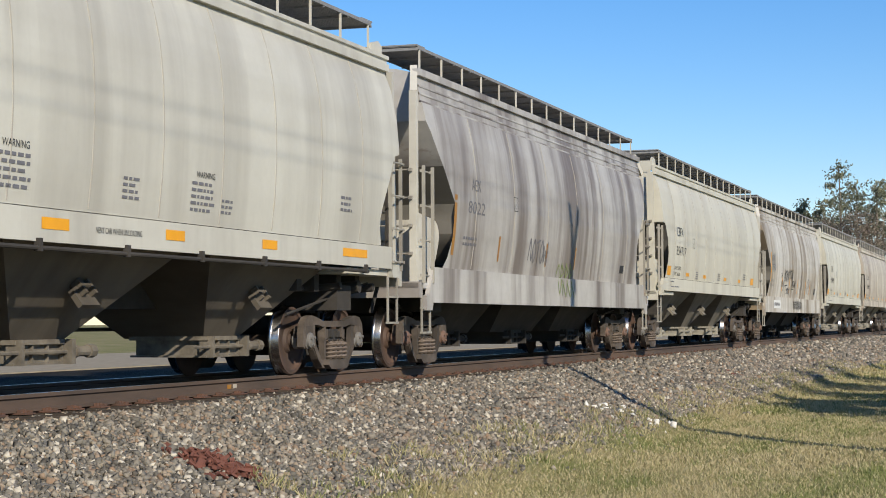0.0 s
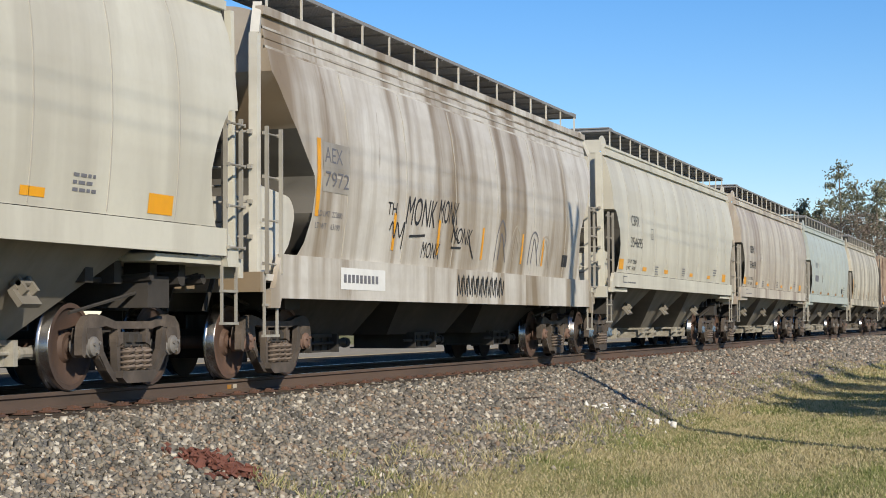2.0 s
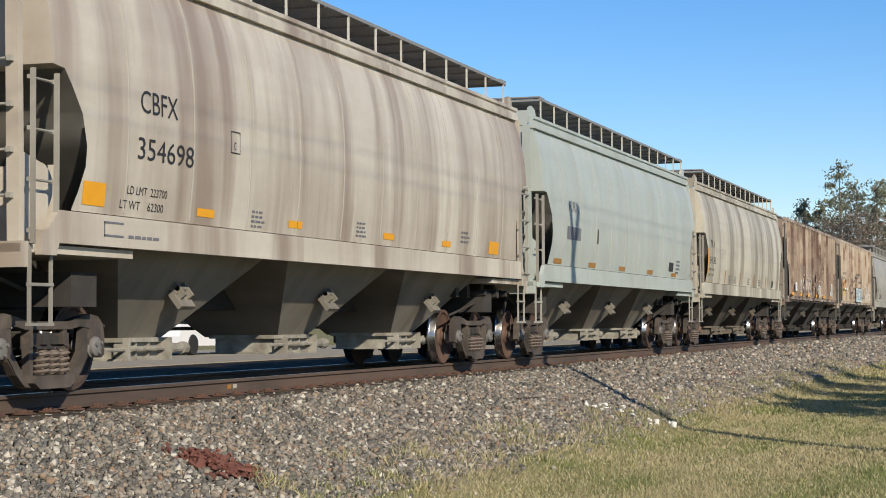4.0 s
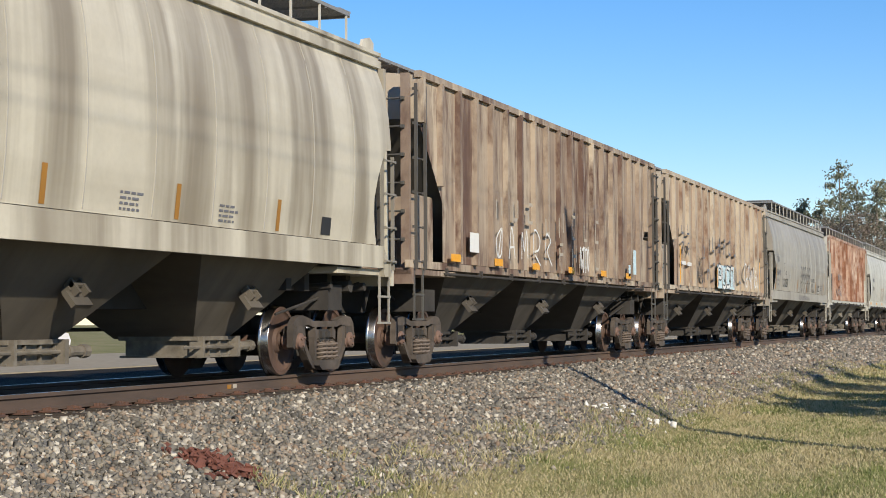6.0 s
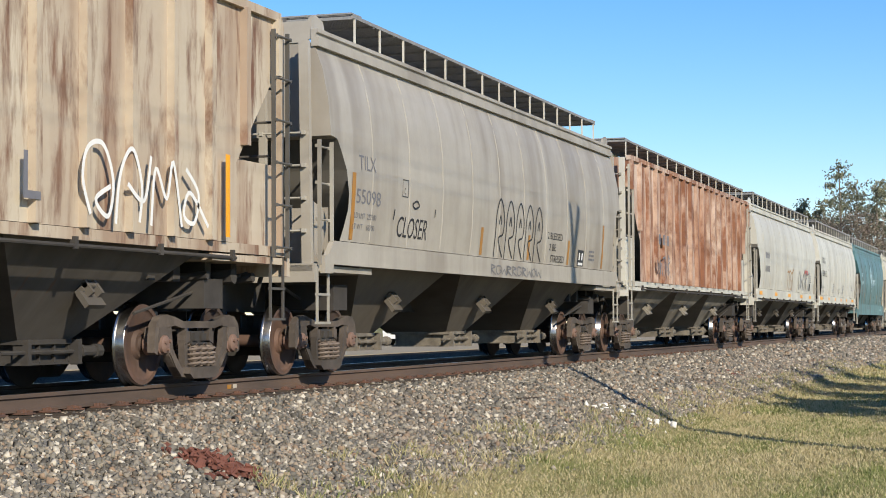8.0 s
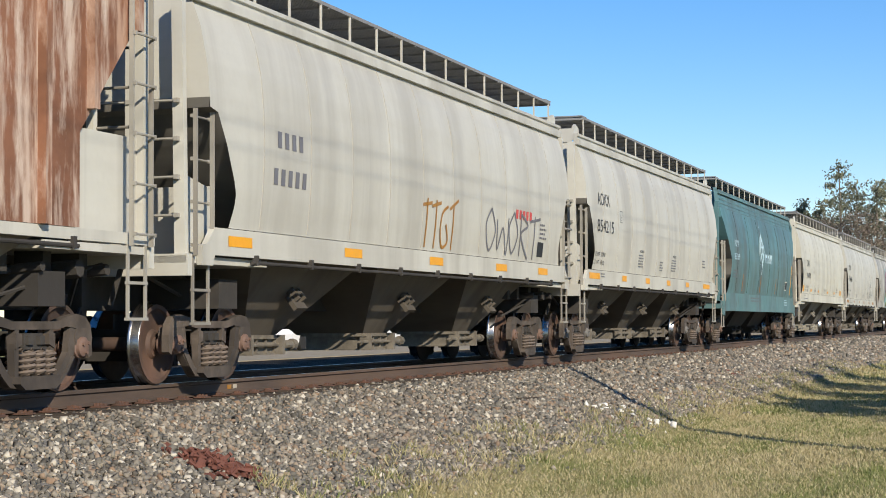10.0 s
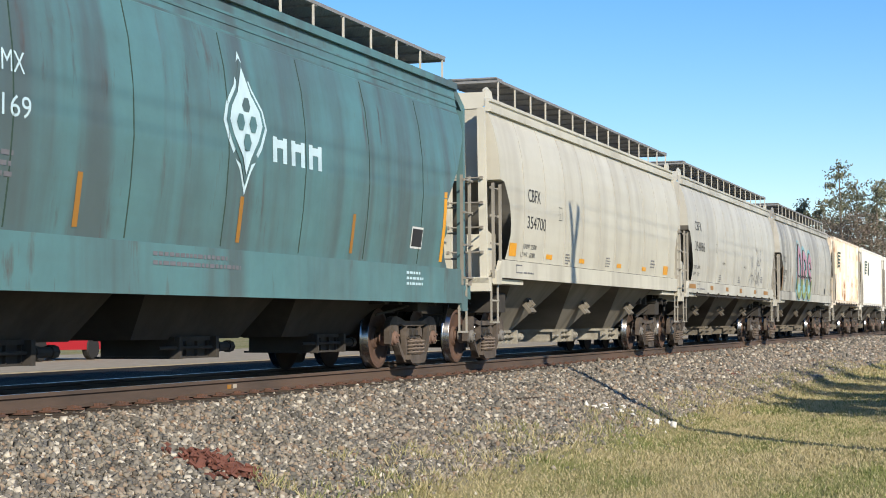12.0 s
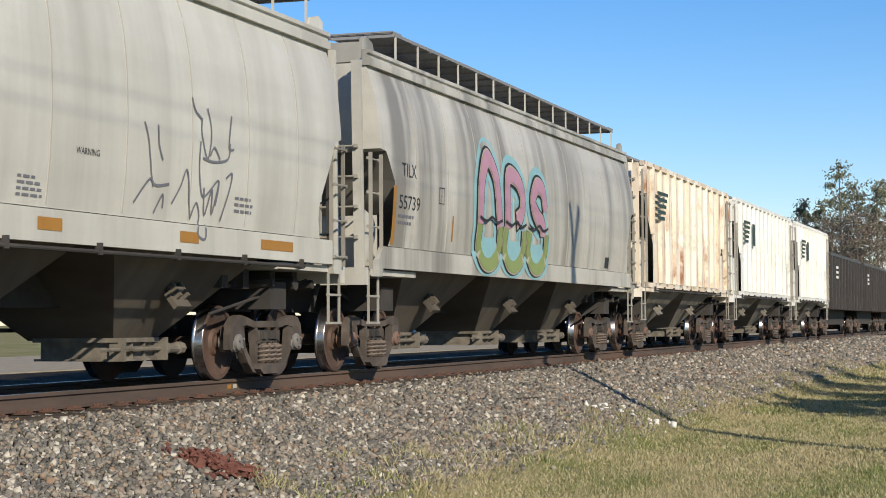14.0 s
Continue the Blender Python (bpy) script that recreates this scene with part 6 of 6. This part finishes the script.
def build_scrap():
    """A small heap of rusty track spikes and plates on the ballast, a stick, and pale stones."""
    rng = random.Random(12)
    rust = speckled("scrap_rust", (0.17, 0.06, 0.04), (0.10, 0.04, 0.03), 12.0, 0.85)
    heap = tagged(new("scrap_heap"), "heap of dark red rusty iron scrap on the ballast", "scrap heap")
    heap.location = (15.75, -2.0, ground_z(15.75, -2.0))
    bm = bmesh.new()
    box(bm, -0.075, 0.075, -0.012, 0.012, -0.012, 0.012)
    box(bm, 0.06, 0.085, -0.025, 0.025, -0.02, 0.02)
    spike = to_mesh("spike", bm)
    bm = bmesh.new()
    box(bm, -0.06, 0.06, -0.045, 0.045, -0.01, 0.01)
    box(bm, -0.05, 0.05, 0.02, 0.03, 0.01, 0.025)
    plate = to_mesh("scrap_plate", bm)
    for i in range(130):
        u = rng.gauss(0, 0.5)
        x, y = 0.10 * u + rng.gauss(0, 0.20), -0.42 * u * 0.5 + rng.gauss(0, 0.14)
        up = max(0.0, 0.09 * (1 - (x * x + y * y) / 0.2)) * rng.random()
        z = ground_z(15.75 + x, -2.0 + y) - ground_z(15.75, -2.0) + 0.03 + up
        link_mesh("spike" if i % 3 else "scrap_plate", spike if i % 3 else plate, rust, heap, m=pose(x, y, z, rng.uniform(-40, 40), rng.uniform(-40, 40), rng.uniform(0, 360)))
    nrng = np.random.default_rng(20)
    white = speckled("pale_stone", (0.72, 0.70, 0.66), (0.55, 0.53, 0.48), 9.0, 0.8)
    for x, y, sz in [(30.9 + rng.gauss(0, 0.55), -2.45 + rng.gauss(0, 0.2), rng.uniform(0.05, 0.12)) for _ in range(20)] + [(30.8, -3.09, 0.17), (30.9, -3.2, 0.12), (31.3, -3.42, 0.14), (31.6, -3.3, 0.09), (30.4, -3.2, 0.10), (30.2, -3.5, 0.06), (15.65, -1.9, 0.06), (15.8, -2.15, 0.06), (15.6, -2.1, 0.05)]:
        me = quick_mesh("pale_stone", stones_at(nrng, np.zeros((1, 3)), np.array([sz])).reshape(-1, 3), CUBE_FACES)
        ob = link_mesh("pale_stone", me, white, m=pose(x, y, ground_z(x, y) + sz * 0.25))
        tagged(ob, "chalky white stone lying on the ballast slope", "stone", "pale stones by the track")
    bm = bmesh.new()
    beam(bm, (-0.42, 0, 0), (0.42, 0.04, 0.01), 0.05, 0.03)
    ob = part("wooden_stick", bm, M_TIE, None, bevel=0.006)
    ob.matrix_basis = pose(27.9, -1.75, ground_z(27.9, -1.75) + 0.05, 0, 2, -10)
    tagged(ob, "weathered dark wooden stick lying on the ballast", "stick")
    bm = bmesh.new()
    for i in range(14):
        x, y = rng.gauss(0, 0.35), rng.gauss(0, 0.12)
        box(bm, x - 0.07, x + 0.07, y - 0.05, y + 0.05, 0.0, 0.06)
    ob = part("rust_scraps", bm, rust, None)
    ob.matrix_basis = pose(46.6, -2.05, ground_z(46.6, -2.05), 25, 0, 0)
    tagged(ob, "small scatter of red rusty scraps on the ballast", "scrap heap", kind="stuff")


# ---- trees, pole and road ----
M_BARK = speckled("bark", (0.13, 0.10, 0.075), (0.22, 0.18, 0.14), 3.0, 0.9, stretch=(4, 4, 0.6))


def leaf_material(name, a, b):
    n = Nodes(name, 0.7)
    g = n.tree.nodes.new("ShaderNodeNewGeometry")
    return n.done(n.mix(g.outputs["Random Per Island"], a, b))


M_PINE = leaf_material("pine_needles", (0.095, 0.105, 0.065), (0.22, 0.22, 0.14))
M_TWIG = leaf_material("bare_twigs", (0.14, 0.11, 0.085), (0.25, 0.20, 0.155))
M_LEAF = leaf_material("young_leaves", (0.06, 0.085, 0.02), (0.12, 0.14, 0.04))


def tree(x, y, height, seed, crown, label, spread=0.22, start=0.45, clumps=46, leaf=0.22, per=34, puff=1.0):
    """A tapered trunk with limbs, and a crown of many small clumps with gaps between."""
    rng = random.Random(seed)
    z0 = ground_z(x, y) - 0.1
    ob = tagged(new("tree"), label, "tree", "trees")
    ob.location = (x, y, z0)
    bm = bmesh.new()
    bend = (rng.uniform(-0.5, 0.5), rng.uniform(-0.5, 0.5))
    stem = [Vector((bend[0] * (k / 6) ** 2, bend[1] * (k / 6) ** 2, height * 0.97 * k / 6)) for k in range(7)]
    for k, (a, b) in enumerate(zip(stem, stem[1:])):
        bar(bm, a, b, height * 0.014 * (1 - k / 7), 7, height * 0.014 * (1 - (k + 1) / 7) + 0.01)
    tips = []
    for i in range(clumps):
        f = start + (1 - start) * (i + rng.random()) / clumps
        a = rng.uniform(0, math.tau)
        reach = height * spread * (1.05 - ((f - start) / (1 - start)) ** 1.4 * 0.75) * rng.uniform(0.35, 1.15)
        k = min(5, int(f * 6))
        root = stem[k].lerp(stem[k + 1], f * 6 - k) if f < 1 else stem[6]
        tip = root + Vector((math.cos(a) * reach, math.sin(a) * reach, reach * rng.uniform(0.05, 0.5)))
        bar(bm, root, tip, 0.05 * (1.3 - f), 4, 0.012)
        tips.append(tip)
    part("trunk", bm, M_BARK, ob)
    nr = np.random.default_rng(seed)
    c = np.repeat(np.array([tuple(t) for t in tips]), per, 0)
    c = c + nr.normal(0, 1, c.shape) * np.array([0.055, 0.055, 0.028]) * height * puff * nr.uniform(0.5, 1.3, (len(tips), 1)).repeat(per, 0)
    quad = np.array([(-1, -0.5, 0), (1, -0.5, 0), (1, 0.5, 0), (-1, 0.5, 0)]) * leaf
    v = np.einsum("nij,kj->nki", turned(nr, len(c)), quad) * nr.uniform(0.5, 1.3, (len(c), 1, 1)) + c[:, None, :]
    me = quick_mesh("crown", v.reshape(-1, 3), np.arange(len(v) * 4).reshape(-1, 4))
    link_mesh("crown", me, crown, ob)
    return ob


def build_trees():
    pine = "tall dark green pine with an uneven crown"
    bare = "leafless greyish-brown hardwood beyond the train"
    for x, y, h, s, st, sp in ((238, 14.6, 21.9, 1, 0.62, 0.085), (240, 12.6, 19.6, 2, 0.40, 0.15), (236, 10.0, 19.0, 3, 0.35, 0.16), (244, 20.6, 17.4, 4, 0.55, 0.11), (250, 18.2, 17.6, 5, 0.45, 0.12), (246, 9.2, 20.0, 6, 0.45, 0.15), (252, 15.8, 19.0, 7, 0.4, 0.13), (190, 34.4, 20.0, 10, 0.55, 0.10), (262, 8.0, 21.0, 11, 0.3, 0.16)):
        tree(x, y, h, s, M_PINE, pine, sp, st, 16 if s == 1 else 30, 0.15, 70, 0.5)
    for i, (x, y, h) in enumerate(((243, 19.0, 13.5), (245, 16.8, 15.0), (241, 13.8, 14.0), (250, 21.0, 13.0), (242, 20.2, 15.0), (240, 11.4, 15.0), (233, 15.6, 14.0), (232, 12.2, 15.0), (234, 9.4, 14.0))):
        tree(x, y, h, 40 + i, M_TWIG, bare, 0.24, 0.3, 60, 0.11, 44)
    # sparse trees on the lawn behind the camera's right, which throw the streaks of shade
    shade = "thin young tree standing on the lawn"
    for i, (x, y, h) in enumerate(((30.5, -15.8, 8.8), (34.0, -15.0, 8.4), (38.0, -15.0, 8.6), (44.0, -14.8, 9.0), (51.0, -15.2, 9.0), (61.0, -16.2, 9.5))):
        tree(x, y, h, 60 + i, M_LEAF, shade, 0.22, 0.42, 40, 0.13, 44)


def build_pole():
    """A slim wooden pole with a forked bracket, whose shadow falls over the slope and the cars."""
    ob = tagged(new("utility_pole"), "slim weathered wooden pole with a forked top bracket", "pole")
    x, y = 26.6, -8.75
    z0 = ground_z(x, y)
    ob.location = (x, y, z0)
    top = 9.15
    bm = bmesh.new()
    bar(bm, (0, 0, -0.3), (0, 0, top), 0.15, 12, 0.11)
    part("post", bm, M_TIE, ob)
    for a, b in (((0, 0, top - 0.10), (0.17, -0.17, top + 0.90)), ((-0.18, 0.18, top + 0.70), (0.10, -0.10, top - 0.75))):
        bm = bmesh.new()
        beam(bm, a, b, 0.11, 0.11)
        part("bracket_arm", bm, M_TIE, ob)
    # cables strung along the line from the pole
    for dy, dz, r in ((0.14, top + 0.74, 0.0055), (0.12, top + 0.46, 0.0055)):
        bm = bmesh.new()
        xs = [-45 + 9 * k for k in range(11)]
        for a, b in zip(xs, xs[1:]):
            bar(bm, (x + a, y + dy, z0 + dz), (x + b, y + dy, z0 + dz), r, 6)
        tagged(part("overhead_cable", bm, M_TYRE, None), "black overhead cable strung from the wooden pole", "cable", "cables on the pole")


def vehicle(label, colour, x, y, kind="sedan"):
    """A road car: shell, glasshouse and four wheels; its nose points to +x."""
    ob = tagged(new("road_car"), label, "car", "cars on the road")
    ob.location = (x, y, ROAD_Z)
    n = Nodes(label.replace(" ", "_")[:20], 0.3)
    paint = n.done(colour)
    tall = 1.45 if kind == "sedan" else 1.75
    bm = bmesh.new()
    prism(bm, [(-2.25, 0.30), (2.2, 0.28), (2.28, 0.55), (2.15, 0.74), (1.0, 0.92), (-1.5 if kind == "sedan" else -2.1, 0.98), (-2.2, 0.92), (-2.3, 0.6)], -0.88, 0.88)
    part("shell", bm, paint, ob, bevel=0.06)
    bm = bmesh.new()
    prism(bm, [(0.95, 0.90), (0.15, tall - 0.04), (-1.0, tall - 0.02), (-1.75 if kind == "sedan" else -2.05, 0.95)], -0.74, 0.74)
    part("window_glass", bm, M_CARGLASS, ob, bevel=0.05)
    bm = bmesh.new()
    prism(bm, [(0.22, tall - 0.06), (0.10, tall), (-1.05, tall + 0.01), (-1.3 if kind == "sedan" else -1.9, tall - 0.06)], -0.72, 0.72)
    part("roof", bm, paint, ob, bevel=0.02)
    for wx in (-1.4, 1.4):
        for wy in (-0.82, 0.82):
            bm = bmesh.new()
            lathe_y(bm, [(0.18, -0.10), (0.31, -0.10), (0.33, -0.06), (0.33, 0.06), (0.31, 0.10), (0.18, 0.10)], 18)
            w = part("wheel", bm, M_TYRE, ob, "black rubber tyre")
            w.location = (wx, wy, 0.33)
    return ob


ROAD_Z = -0.295
M_CARGLASS = Nodes("car_glass", 0.08).done((0.02, 0.025, 0.03))
M_TYRE = plain("tyre_rubber", (0.02, 0.02, 0.02), 0.8)
M_ROAD = speckled("asphalt_pale", (0.30, 0.255, 0.185), (0.40, 0.345, 0.255), 3.0, 0.95, gleam=0.05)
ROAD_CARS = []


def build_road():
    bm = bmesh.new()
    box(bm, -300, 900, 10.5, 20.5, -0.9, -0.295)
    tagged(part("road", bm, M_ROAD, None), "pale grey asphalt road beyond the track", "road", kind="structure")
    # place at t seconds, and speed
    for label, colour, kind, x, t, v in (("white hatchback driving on the road", (0.80, 0.80, 0.80), "wagon", 48.8, 7.5, 5.0), ("white saloon driving on the road", (0.78, 0.78, 0.77), "sedan", 61.0, 7.5, 5.5), ("white van-like car driving on the road", (0.80, 0.80, 0.79), "wagon", 61.0, 5.5, 5.7), ("dark blue saloon driving on the road", (0.02, 0.07, 0.16), "sedan", 42.4, 8.5, 5.8), ("red saloon driving on the road", (0.42, 0.02, 0.03), "sedan", 46.0, 12.8, 3.3)):
        ROAD_CARS.append((vehicle(label, colour, x - v * t, 16.5, kind), v))


build_ballast()
build_grass()
build_scrap()
build_trees()
build_pole()
build_road()


# ---- what moves ----
def share_keys(ob, source):
    """Give ob the same keys as source."""
    ob.rotation_mode = "QUATERNION"
    data = ob.animation_data_create()
    data.action = source.animation_data.action
    data.action_slot = source.animation_data.action_slot


def motions():
    for car in CARS:
        x0, y0, z0 = car.location
        walk(car, [(t, pose(x0 - SPEED * t, y0, z0)) for t in range(15)])
    for car, v in ROAD_CARS:
        x0, y0, z0 = car.location
        walk(car, [(t, pose(x0 + v * t, y0, z0)) for t in range(15)])
    # the wheels roll: one turn is the tread's length of way
    step = 1 / FPS
    turn = math.degrees(SPEED * step / WHEEL_R)
    for s in (-1, 1):
        same = [w for w, side in WHEELSETS if side == s]
        walk(same[0], [(i * step, pose(s * HALF_BASE, 0, WHEEL_R, 0, -turn * i, 0)) for i in range(14 * FPS + 1)])
        for w in same[1:]:
            share_keys(w, same[0])


motions()
